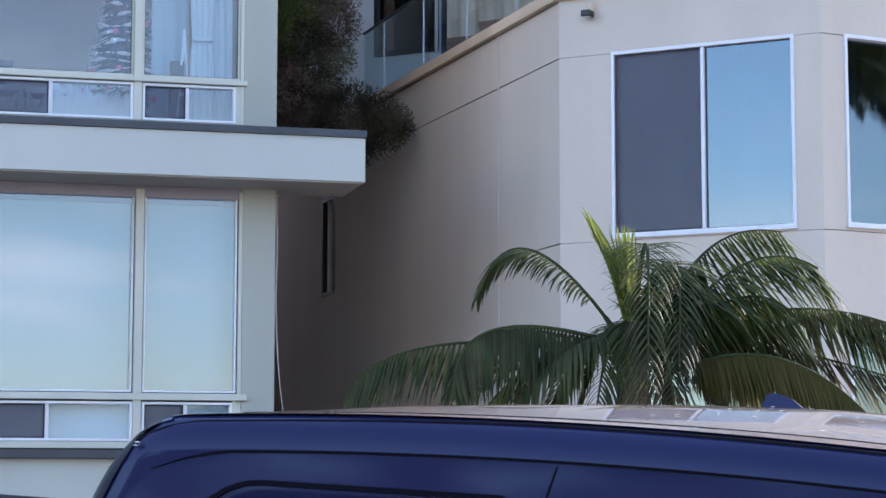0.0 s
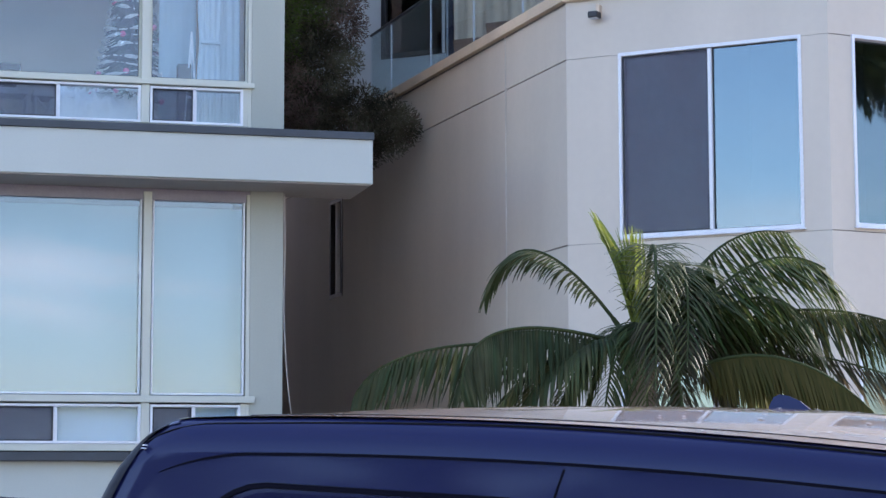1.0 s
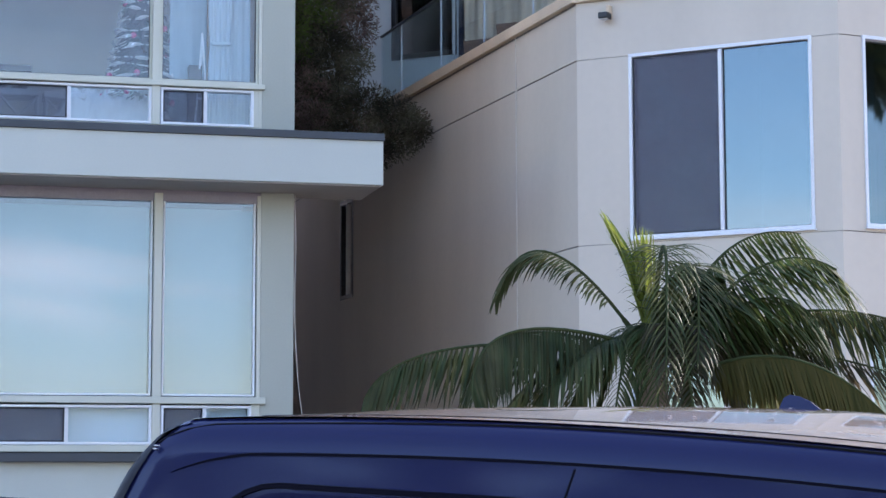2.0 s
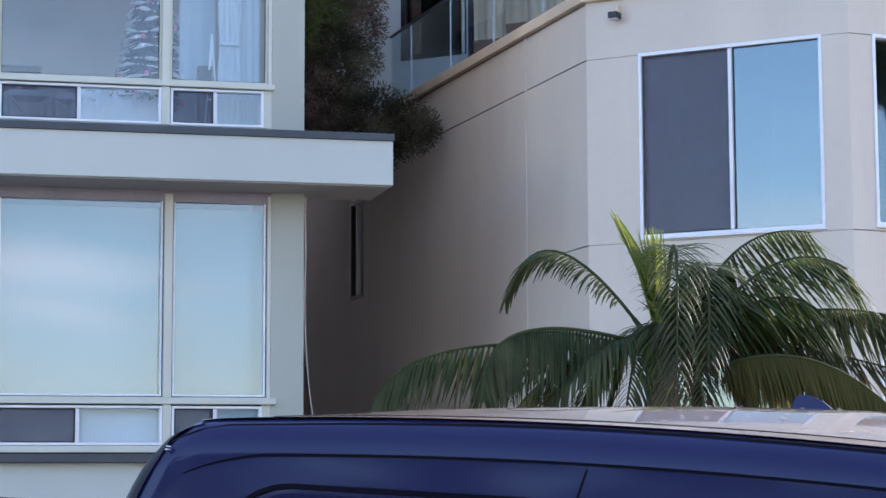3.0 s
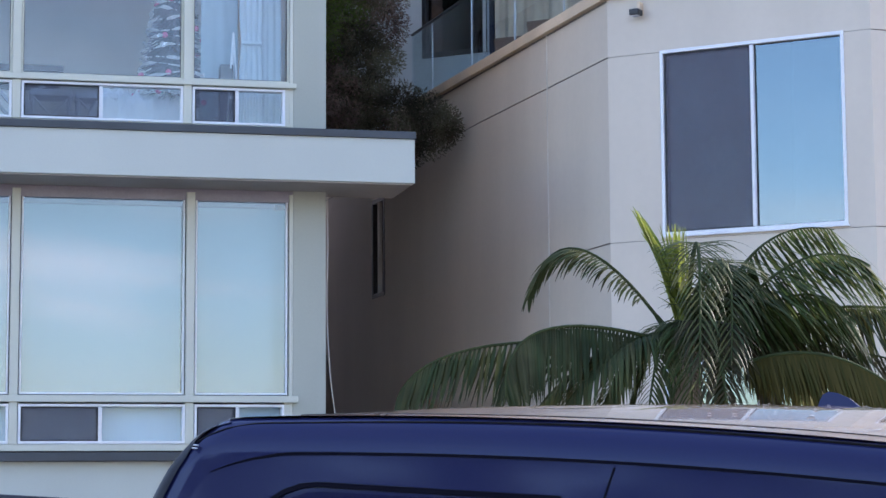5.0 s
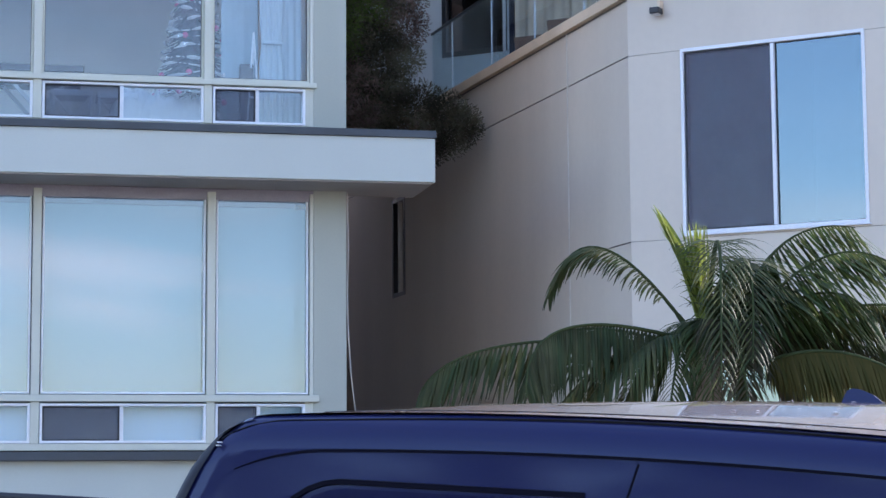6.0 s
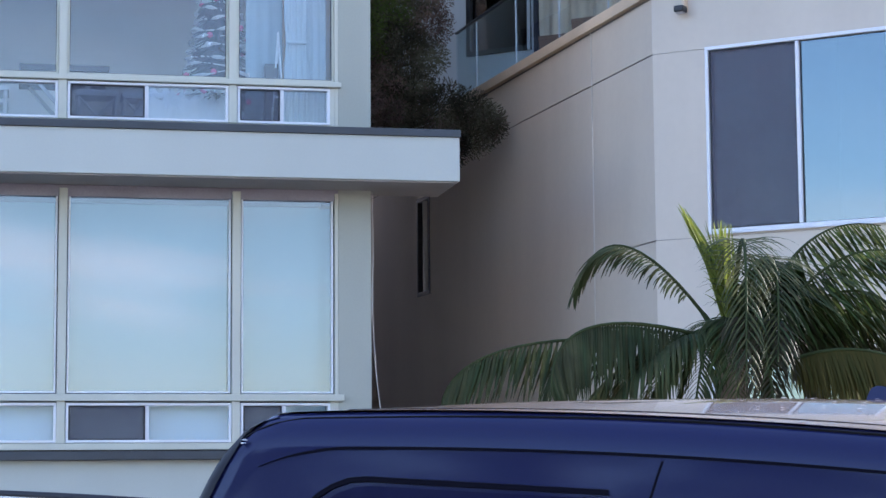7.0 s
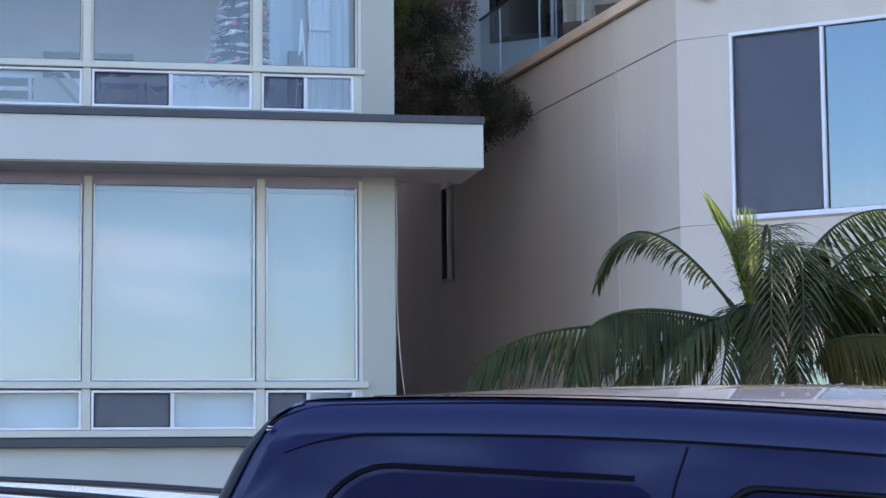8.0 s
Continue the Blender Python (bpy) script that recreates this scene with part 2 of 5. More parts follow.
M = dict(
    stucco_left=surface("stucco_left", (0.405, 0.415, 0.345), 0.85, var=0.06, scale=1.2, fine_var=0.02, bump=0.07, bump_scale=90, streak=4),
    fascia=surface("fascia", (0.50, 0.522, 0.462), 0.8, var=0.06, scale=0.7, fine_var=0.015, bump=0.05, bump_scale=40, streak=5),
    coping=surface("coping", (0.042, 0.050, 0.058), 0.5, var=0.2, scale=2.5, bump=0.05),
    trim_paint=surface("trim_paint", (0.56, 0.56, 0.46), 0.5, var=0.05, scale=2.0, fine_var=0.015),
    white_vinyl=surface("white_vinyl", (0.70, 0.71, 0.72), 0.35, var=0.04, scale=4.0),
    white_frame=surface("white_frame", (0.76, 0.775, 0.78), 0.35, var=0.03, scale=4.0, fine_var=0.02),
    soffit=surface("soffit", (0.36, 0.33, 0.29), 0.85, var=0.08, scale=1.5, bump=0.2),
    stucco_right=surface("stucco_right", (0.592, 0.525, 0.432), 0.88, var=0.05, scale=1.4, fine=14, fine_var=0.014, bump=0.07, bump_scale=60, streak=6),
    stucco_joint=surface("stucco_joint", (0.20, 0.18, 0.16), 0.9, var=0.1),
    caulk=surface("caulk", (0.62, 0.58, 0.50), 0.6, var=0.08),
    parapet_cap=surface("parapet_cap", (0.66, 0.525, 0.375), 0.7, var=0.1, scale=2.0, bump=0.15),
    wall_pale=surface("wall_pale", (0.60, 0.64, 0.66), 0.85, var=0.06, scale=1.2, fine=14, fine_var=0.015, bump=0.07, bump_scale=60),
    room=surface("room", (0.62, 0.62, 0.62), 0.9, var=0.05),
    room_shade=surface("room_shade", (0.012, 0.011, 0.015), 0.9, var=0.1),
    room_floor=surface("room_floor", (0.36, 0.30, 0.24), 0.5, var=0.15),
    blind_low=surface("blind_low", (0.44, 0.55, 0.63), 0.85, var=0.03, scale=1.0, fine_var=0.01),
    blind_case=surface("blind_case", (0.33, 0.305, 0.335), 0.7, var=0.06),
    blind=surface("blind", (0.437, 0.508, 0.555), 0.85, var=0.03, scale=1.0, fine_var=0.01),
    curtain_blue=surface("curtain_blue", (0.30, 0.38, 0.42), 0.9, var=0.05),
    curtain=surface("curtain", (0.42, 0.48, 0.51), 0.9, var=0.04),
    dark_wood=surface("dark_wood", (0.016, 0.013, 0.014), 0.5, var=0.25, streak=5),
    pane=glass("pane", r0=0.062),
    pane_low=glass("pane_low", r0=0.024),
    pane_tinted=glass("pane_tinted", (0.74, 0.82, 0.84), r0=0.088),
    pane_dark=glass("pane_dark", (0.25, 0.25, 0.29), 0.018),
    pane_blue=glass("pane_blue", (0.28, 0.34, 0.38), 0.125, 0.03, (0.74, 0.93, 1.0)),
    rail_glass=glass("rail_glass", (0.80, 0.875, 0.90), 0.012, 0.02),
    black_metal=surface("black_metal", (0.02, 0.02, 0.022), 0.4, metal=0.3, var=0.1),
    asphalt=surface("asphalt", (0.055, 0.055, 0.058), 0.9, var=0.2, scale=0.6, fine=40, fine_var=0.3, bump=0.5, bump_scale=60),
    concrete=surface("concrete", (0.36, 0.34, 0.31), 0.85, var=0.12, scale=0.8, bump=0.3, bump_scale=50),
    soil=surface("soil", (0.10, 0.065, 0.045), 0.95, var=0.35, scale=0.8, fine=8, fine_var=0.3, bump=0.6, bump_scale=10),
    car_navy=surface("car_navy", (0.0110, 0.0142, 0.061), 0.45, var=0.04, scale=2, fine=900, fine_var=0.1, coat=0.7, spec=0.05, coat_rough=0.09),
    frame_navy=surface("frame_navy", (0.016, 0.020, 0.045), 0.5, var=0.1),
    car_white=surface("car_white", (0.58, 0.62, 0.66), 0.35, var=0.02, scale=2, coat=1.0),
    rubber=surface("rubber", (0.008, 0.008, 0.010), 0.6, var=0.15, scale=8, spec=0.15),
    car_glass=surface("car_glass", (0.0085, 0.0095, 0.042), 0.15, var=0.02, spec=0.06),
    seam_navy=surface("seam_navy", (0.0025, 0.0025, 0.009), 0.7, var=0.1, spec=0.1),
    tail_grey=surface("tail_grey", (0.016, 0.015, 0.018), 0.4, var=0.35, scale=9, streak=8, coat=0.12, spec=0.06, coat_rough=0.1),
    chrome=surface("chrome", (0.6, 0.6, 0.62), 0.2, metal=1.0, var=0.04),
    rail_metal=surface("rail_metal", (0.42, 0.43, 0.45), 0.45, metal=0.6, var=0.05),
    red_lens=surface("red_lens", (0.10, 0.012, 0.02), 0.15, var=0.1, coat=0.8),
    clear_lens=surface("clear_lens", (0.6, 0.62, 0.65), 0.1, var=0.05, coat=0.8),
    palm_leaf=leafy("palm_leaf", (0.042, 0.066, 0.025), (0.094, 0.094, 0.039), 0.56, 0.30, 0.3),
    # darker copy of palm_leaf, with the shade on these fronds put into its colour
    palm_shaded=leafy("palm_shaded", (0.028, 0.044, 0.016), (0.054, 0.055, 0.023), 0.6, 0.25, 0.3),
    palm_green=leafy("palm_green", (0.042, 0.076, 0.023), (0.080, 0.092, 0.034), 0.5, 0.32, 0.3),
    palm_brown=leafy("palm_brown", (0.038, 0.048, 0.026), (0.088, 0.070, 0.042), 0.6, 0.35),
    palm_olive=leafy("palm_olive", (0.050, 0.050, 0.011), (0.082, 0.064, 0.016), 0.7, 0.25),
    palm_old=leafy("palm_old", (0.044, 0.055, 0.028), (0.076, 0.070, 0.042), 0.55, 0.25),
    palm_young=leafy("palm_young", (0.12, 0.16, 0.022), (0.19, 0.215, 0.045), 0.75, 0.30),
    rachis=surface("rachis", (0.040, 0.052, 0.020), 0.7, var=0.2, scale=6, spec=0.08),
    palm_trunk=surface("palm_trunk", (0.17, 0.14, 0.11), 0.9, var=0.25, scale=5, bump=0.6, bump_scale=30),
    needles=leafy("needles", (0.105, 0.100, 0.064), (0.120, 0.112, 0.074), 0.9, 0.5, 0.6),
    # brighter copy of needles, sunlight on the upper left put into its colour
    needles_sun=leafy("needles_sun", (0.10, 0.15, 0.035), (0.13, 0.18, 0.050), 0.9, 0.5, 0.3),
    needles_dry=leafy("needles_dry", (0.185, 0.130, 0.110), (0.215, 0.155, 0.130), 0.9, 0.4, 0.45),
    leaf_street=leafy("leaf_street", (0.045, 0.065, 0.022), (0.085, 0.09, 0.035), 0.6, 0.4, 0.35),
    bark=surface("bark", (0.09, 0.065, 0.05), 0.95, var=0.3, scale=6, bump=0.7, bump_scale=25),
    terracotta=surface("terracotta", (0.27, 0.155, 0.11), 0.8, var=0.12, scale=5),
    screen_mesh=mesh_screen("screen_mesh", (0.13, 0.125, 0.155), 0.48),
    screen_thin=mesh_screen("screen_thin", (0.125, 0.14, 0.185), 0.38),
    # unseen side wall: warm colour for bounced light, dark colour to dim the alley
    side_bounce=surface("side_bounce", (0.60, 0.42, 0.28), 0.88, var=0.08, scale=1.5, bump=0.15),
    side_dim=surface("side_dim", (0.125, 0.120, 0.135), 0.9, var=0.12, scale=1.5, bump=0.2),
    cloth_white=surface("cloth_white", (0.56, 0.58, 0.61), 0.9, var=0.06, scale=5),
    # tan base holds real dust and also the beige house's painted reflection
    dust_reflect_tan=surface("dust_reflect_tan", (0.175, 0.126, 0.082), 0.45, var=0.6, scale=3.0, fine=45, fine_var=0.20, coat=0.95, spec=0.3, coat_rough=0.05),
    frosted=leafy("frosted", (0.035, 0.045, 0.055), (0.13, 0.13, 0.16), 0.6, 0.1),
    tinsel=surface("tinsel", (0.80, 0.82, 0.85), 0.25, metal=0.4, var=0.15, scale=20),
    red_bauble=surface("red_bauble", (0.62, 0.16, 0.28), 0.25, var=0.1),
    pale_wood=surface("pale_wood", (0.62, 0.60, 0.56), 0.5, var=0.1, streak=4),
    curtain_beige=surface("curtain_beige", (0.74, 0.60, 0.46), 0.9, var=0.12, scale=2.5),
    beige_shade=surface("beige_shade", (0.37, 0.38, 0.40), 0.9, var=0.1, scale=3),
)


# ---------------------------------------------------------------- mesh helpers
def bx(bm, x0, x1, y0, y1, z0, z1, bev=0.0, m=None):
    """A box, its edges rounded by bev, added to bm."""
    t = Matrix.Translation(((x0 + x1) / 2, (y0 + y1) / 2, (z0 + z1) / 2)) @ Matrix.Diagonal((x1 - x0, y1 - y0, z1 - z0, 1))
    made = bmesh.ops.create_cube(bm, size=1.0, matrix=(m @ t) if m else t)
    if bev:
        edges = list({e for v in made["verts"] for e in v.link_edges})
        bmesh.ops.bevel(bm, geom=edges, offset=bev, segments=2, affect="EDGES", profile=0.6)
    return bm


def box(x0, x1, y0, y1, z0, z1, bev=0.0, m=None):
    return bx(bmesh.new(), x0, x1, y0, y1, z0, z1, bev, m)


def cyl(bm, p0, p1, r0, r1=None, n=16):
    """A tapered rod from p0 to p1."""
    p0, p1 = Vector(p0), Vector(p1)
    d = p1 - p0
    q = d.to_track_quat("Z", "Y").to_matrix().to_4x4()
    bmesh.ops.create_cone(bm, cap_ends=True, segments=n, radius1=r0, radius2=r0 if r1 is None else r1, depth=d.length, matrix=Matrix.Translation((p0 + p1) / 2) @ q)
    return bm


def part(name, bm, material, parent, label="", smooth=False):
    me = bpy.data.meshes.new(name)
    bm.to_mesh(me)
    bm.free()
    if smooth:
        me.shade_smooth()
    me.materials.append(material)
    ob = new(name, me)
    ob.parent = parent
    if label:
        ob["label"] = label
    return ob


def part_data(name, verts, faces, material, parent, label="", smooth=False):
    me = bpy.data.meshes.new(name)
    me.from_pydata(verts, [], faces)
    me.update()
    if smooth:
        me.shade_smooth()
    me.materials.append(material)
    ob = new(name, me)
    ob.parent = parent
    if label:
        ob["label"] = label
    return ob


def thing(name, m, label, category, group="", kind=""):
    ob = new(name)
    ob.matrix_world = m
    return tagged(ob, label, category, group, kind)


# ---------------------------------------------------------------- ground
VAN_YAW, SLOPE = -19.0, 0.06
DV = Vector((math.cos(radians(VAN_YAW)), math.sin(radians(VAN_YAW)), 0))
VAN_AT = Vector((0.2634, 3.10, 0.0))


def grade(x, y):
    """The street falls gently along its length and levels out far off."""
    s = (x - VAN_AT.x) * DV.x + (y - VAN_AT.y) * DV.y
    return -SLOPE * 14 * math.tanh(s / 14)


def sheet(name, u0, u1, v0, v1, nu, nv, lift, material, label, category, thick=0.0):
    """A strip of ground laid along the street: u along it, v across, away from the camera."""
    verts, faces = [], []
    n = Vector((-DV.y, DV.x, 0))
    for i in range(nu + 1):
        for j in range(nv + 1):
            p = VAN_AT + DV * (u0 + (u1 - u0) * i / nu) + n * (v0 + (v1 - v0) * j / nv)
            verts.append((p.x, p.y, grade(p.x, p.y) + lift))
    for i in range(nu):
        for j in range(nv):
            a = i * (nv + 1) + j
            faces.append((a, a + nv + 1, a + nv + 2, a + 1))
    if thick:
        k = len(verts)
        verts += [(x, y, z - thick) for x, y, z in verts]
        rim = [i * (nv + 1) for i in range(nu + 1)]
        rim2 = [i * (nv + 1) + nv for i in range(nu + 1)]
        for r in (rim, rim2):
            for a, b in zip(r, r[1:]):
                faces.append((a, b, b + k, a + k))
    ob = part_data(name, verts, faces, material, None)
    return tagged(ob, label, category, kind="structure")


def ground_rings():
    verts, faces, n = [(VAN_AT.x, VAN_AT.y, grade(VAN_AT.x, VAN_AT.y) - 0.02)], [], 64
    radii = [2, 4, 7, 10, 14, 19, 25, 35, 50, 80, 150, 400, 1200, 2500]
    for r in radii:
        for k in range(n):
            a = 2 * math.pi * k / n
            x, y = VAN_AT.x + r * math.cos(a), VAN_AT.y + r * math.sin(a)
            verts.append((x, y, grade(x, y) - 0.02))
    for k in range(n):
        faces.append((0, 1 + k, 1 + (k + 1) % n))
    for i in range(len(radii) - 1):
        for k in range(n):
            a, b = 1 + i * n + k, 1 + i * n + (k + 1) % n
            faces.append((a, a + n, b + n, b))
    return tagged(part_data("ground", verts, faces, M["soil"], None), "bare brown earth ground reaching to the horizon", "ground", kind="structure")


ground_rings()
sheet("road", -30, 30, -4.5, 7.0, 40, 4, 0.0, M["asphalt"], "dark grey asphalt street sloping gently downhill", "road")
sheet("kerb", -30, 30, 7.0, 7.18, 40, 1, 0.14, M["concrete"], "pale concrete kerb along the street", "kerb", 0.3)
sheet("pavement", -30, 30, 7.18, 9.2, 40, 2, 0.136, M["concrete"], "pale concrete pavement in front of the houses", "pavement", 0.3)


def hillside():
    rnd = random.Random(4)
    verts, faces, nx, ny = [], [], 30, 10
    for j in range(ny + 1):
        for i in range(nx + 1):
            x, t = -22 + 44 * i / nx, j / ny
            h = -1.5 + 15 * t ** 0.8 + 0.5 * noise.noise((x * 0.5, t * 5, 2)) + 0.15 * rnd.random()
            verts.append((x, 33 + 16 * t, h))
    for j in range(ny):
        for i in range(nx):
            a = j * (nx + 1) + i
            faces.append((a, a + 1, a + nx + 2, a + nx + 1))
    tagged(part_data("hillside", verts, faces, M["soil"], None, smooth=True), "dark brown earth bank rising behind the houses", "hillside", kind="structure")


hillside()

# ---------------------------------------------------------------- left house
# local x along its front, local y into the house, corner of the front wall at x = 0
LEFT = thing("house", pose(-0.756, 18.6, 0, 0, 0, 12.1), "taupe stucco house with window bands and a deep flat canopy", "house")
UL, UR = -8.8, 0.0
part("base_wall", box(UL, UR, 0.0, 0.25, -2.2, 1.91), M["fascia"], LEFT, "pale taupe stucco wall below the window band")
part("corner_pier", box(-0.296, UR, 0.0, 0.30, 1.91, 4.33), M["stucco_left"], LEFT, "pale olive-taupe stucco pier")
part("corner_pier", box(-0.296, UR, 0.0, 0.30, 4.33, 7.7), M["stucco_left"], LEFT, "pale olive-taupe stucco pier")
# walls out of view, coloured and run deep to steer light in the alley
part("side_wall", box(-0.25, -0.003, 0.30, 5.5, -2.2, 7.7), M["side_bounce"], LEFT)
part("side_wall", box(-0.25, -0.003, 5.5, 13.0, -2.2, 7.7), M["side_dim"], LEFT, "unseen rear side wall, darkened to keep the alley dim")
part("end_wall", box(UL, UL + 0.25, 0.25, 13.0, -2.2, 7.7), M["stucco_left"], LEFT)
part("back_wall", box(UL, -0.003, 13.0, 13.25, -2.2, 7.7), M["stucco_left"], LEFT)
part("roof", box(UL - 0.4, 0.5, -0.7, 13.5, 7.70, 7.98, 0.01), M["fascia"], LEFT, "flat roof slab, its unseen overhang added to shade the wall with a pale fascia")
part("lower_ledge", box(UL - 0.1, 0.02, -0.10, 0.30, 1.912, 1.986, 0.006), M["coping"], LEFT, "dark grey ledge under the lower windows")
part("canopy", box(UL - 0.4, 0.692, -0.60, 0.32, 4.33, 4.721, 0.006), M["fascia"], LEFT, "deep pale grey eyebrow canopy")
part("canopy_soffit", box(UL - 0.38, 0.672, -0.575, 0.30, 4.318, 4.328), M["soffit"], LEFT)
part("canopy_flashing", box(UL - 0.42, 0.700, -0.622, 0.34, 4.722, 4.787, 0.004), M["coping"], LEFT, "dark grey metal flashing along the canopy")
part("upper_curb", box(UL, -0.298, -0.004, 0.2, 4.802, 4.899, 0.003), M["trim_paint"], LEFT)
part("floor_slab", box(UL + 0.26, -0.26, 0.31, 12.99, 4.60, 4.80), M["room_floor"], LEFT)
part("room_ceiling", box(UL + 0.26, -0.26, 0.31, 12.99, 7.45, 7.69), M["room"], LEFT)
part("room_wall", box(UL + 0.26, -0.26, 4.6, 4.7, 4.81, 7.44), M["room"], LEFT, "pale plaster room wall")
part("ground_floor_slab", box(UL + 0.26, -0.26, 0.31, 12.99, 1.2, 1.4), M["room_floor"], LEFT)
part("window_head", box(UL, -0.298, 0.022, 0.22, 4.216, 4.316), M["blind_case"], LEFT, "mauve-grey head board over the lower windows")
part("window_head", box(UL, -0.298, 0.01, 0.22, 7.30, 7.699), M["trim_paint"], LEFT)

GLASS_R = -0.333
MULLS = [-1.212, -2.727, -4.240, -5.752, -7.264]      # lower storey
MULLS_UP = [-1.250, -2.746, -4.256, -5.766, -7.276]   # upper storey, a little out of line


def mullion(u, z0, z1):
    bm = box(u - 0.037, u + 0.037, -0.02, 0.16, z0, z1, 0.005)
    part("mullion", bm, M["trim_paint"], LEFT)


def plate(xs, zs, solid, y0, y1, m=None):
    """One solid slab in the x-z plane from y0 to y1, of the grid cells for which solid(i, j) holds."""
    bm, vs, m = bmesh.new(), {}, m or Matrix()

    def v(i, k, j):
        if (i, k, j) not in vs:
            vs[i, k, j] = bm.verts.new(m @ Vector((xs[i], (y0, y1)[k], zs[j])))
        return vs[i, k, j]
    nx, nz = len(xs) - 1, len(zs) - 1
    on = {(i, j) for i in range(nx) for j in range(nz) if solid(i, j)}
    for i, j in on:
        bm.faces.new((v(i, 0, j), v(i + 1, 0, j), v(i + 1, 0, j + 1), v(i, 0, j + 1)))
        bm.faces.new((v(i, 1, j), v(i, 1, j + 1), v(i + 1, 1, j + 1), v(i + 1, 1, j)))
        for di, dj, a, b in ((-1, 0, (0, 1), (0, 0)), (1, 0, (1, 0), (1, 1)), (0, -1, (0, 0), (1, 0)), (0, 1, (1, 1), (0, 1))):
            if (i + di, j + dj) not in on:
                p, q = (i + a[0], j + a[1]), (i + b[0], j + b[1])
                bm.faces.new((v(p[0], 0, p[1]), v(p[0], 1, p[1]), v(q[0], 1, q[1]), v(q[0], 0, q[1])))
    bmesh.ops.recalc_face_normals(bm, faces=bm.faces)
    return bm


def rect_frame(x0, x1, z0, z1, y0, y1, w, bev=0.003, m=None, h=None):
    """One frame round an opening, w wide at the sides and h at head and foot."""
    h = h or w
    bm = plate([x0, x0 + w, x1 - w, x1], [z0, z0 + h, z1 - h, z1], lambda i, j: (i, j) != (1, 1), y0, y1, m)
    sharp = [e for e in bm.edges if len(e.link_faces) == 2 and e.calc_face_angle(0) > 1]
    bmesh.ops.bevel(bm, geom=sharp, offset=bev, segments=1, affect="EDGES")
    return bm


def big_window(x0, x1, z0, z1, blind, gap=0.0):
    if blind:
        win = part("window", rect_frame(x0 + 0.008, x1 - 0.008, z0 + 0.004, z1 + 0.020, 0.024, 0.095, 0.017), M["white_frame"], LEFT, "large fixed window in a slim white frame")
        part("gasket", rect_frame(x0, x1, z0, z1 + 0.022, 0.040, 0.090, 0.0075, 0.001, None, 0.0035), M["black_metal"], win, "dark gasket round the frame")
    else:
        win = part("window", rect_frame(x0, x1, z0, z1, 0.025, 0.095, 0.020), M["trim_paint"], LEFT, "large fixed window in a slim frame")
        part("gasket", rect_frame(x0 + 0.019, x1 - 0.019, z0 + 0.019, z1 - 0.019, 0.034, 0.058, 0.006, 0.001), M["black_metal"], win, "dark gasket inside the frame")
    part("pane", box(x0 + 0.021, x1 - 0.021, 0.060, 0.066, z0 + 0.019, z1 + (0.002 if blind else -0.021)), M["pane_tinted" if blind else "pane"], win).visible_shadow = False
    if blind:
        part("roller_blind", box(x0 + 0.03, x1 - 0.03 - gap, 0.17, 0.174, z0 - 0.02, z1 - 0.040), M["blind"], win, "lowered white roller blind")
        if gap:
            part("roller_blind", box(x1 - 0.06 - gap, x1 - 0.01, 0.205, 0.209, z0 - 0.02, z1 - 0.040), M["blind"], win, "lowered white roller blind")
        part("blind_box", box(x0 + 0.02, x1 - 0.02 - gap, 0.15, 0.21, z1 - 0.040, z1 + 0.01, 0.006), M["blind_case"], win)


def slider(x0, x1, z0, z1, mid, dark_left, backing):
    """A low sliding window: a screened half and a clear half."""
    fr = rect_frame(x0, x1, z0, z1, -0.012, 0.09, 0.024, 0.004)
    win = part("window", fr, M["white_frame"], LEFT, "low white-framed sliding window")
    part("meeting_rail", box(mid - 0.016, mid + 0.016, -0.010, 0.085, z0 + 0.0245, z1 - 0.0245, 0.004), M["white_vinyl"], win)
    if dark_left:
        part("insect_screen", box(x0 + 0.024, mid - 0.016, 0.012, 0.016, z0 + 0.024, z1 - 0.024), M["screen_thin"], win, "dark insect screen")
        part("screen_frame", rect_frame(x0 + 0.0245, mid - 0.0165, z0 + 0.0245, z1 - 0.0245, 0.004, 0.02, 0.012), M["black_metal"], win)
    part("pane", box(x0 + 0.022, mid - 0.014, 0.050, 0.055, z0 + 0.022, z1 - 0.022), M["pane_low" if backing else "pane"], win).visible_shadow = False
    part("pane", box(mid + 0.014, x1 - 0.022, 0.030, 0.035, z0 + 0.022, z1 - 0.022), M["pane_low" if backing else "pane"], win).visible_shadow = False
    if backing:
        part("roller_blind", box(mid + 0.01, x1 - 0.02, 0.13, 0.134, z0 + 0.01, z1 - 0.01), M["blind_low"], win, "lowered white roller blind")
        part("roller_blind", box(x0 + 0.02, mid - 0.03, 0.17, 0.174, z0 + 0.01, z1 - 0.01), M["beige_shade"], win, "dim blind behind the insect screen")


def bays(mulls):
    return [(mulls[0] + 0.038, GLASS_R)] + [(b + 0.038, a - 0.038) for a, b in zip(mulls, mulls[1:])] + [(UL + 0.02, mulls[-1] - 0.038)]


for u, v in zip(MULLS, MULLS_UP):
    mullion(u, 2.059, 4.284)
    mullion(v, 4.900, 7.299)
part("mullion", box(GLASS_R + 0.002, -0.298, 0.0, 0.16, 2.001, 4.284, 0.003), M["trim_paint"], LEFT)
part("mullion", box(GLASS_R + 0.002, -0.298, 0.0, 0.16, 4.900, 7.299, 0.003), M["trim_paint"], LEFT)
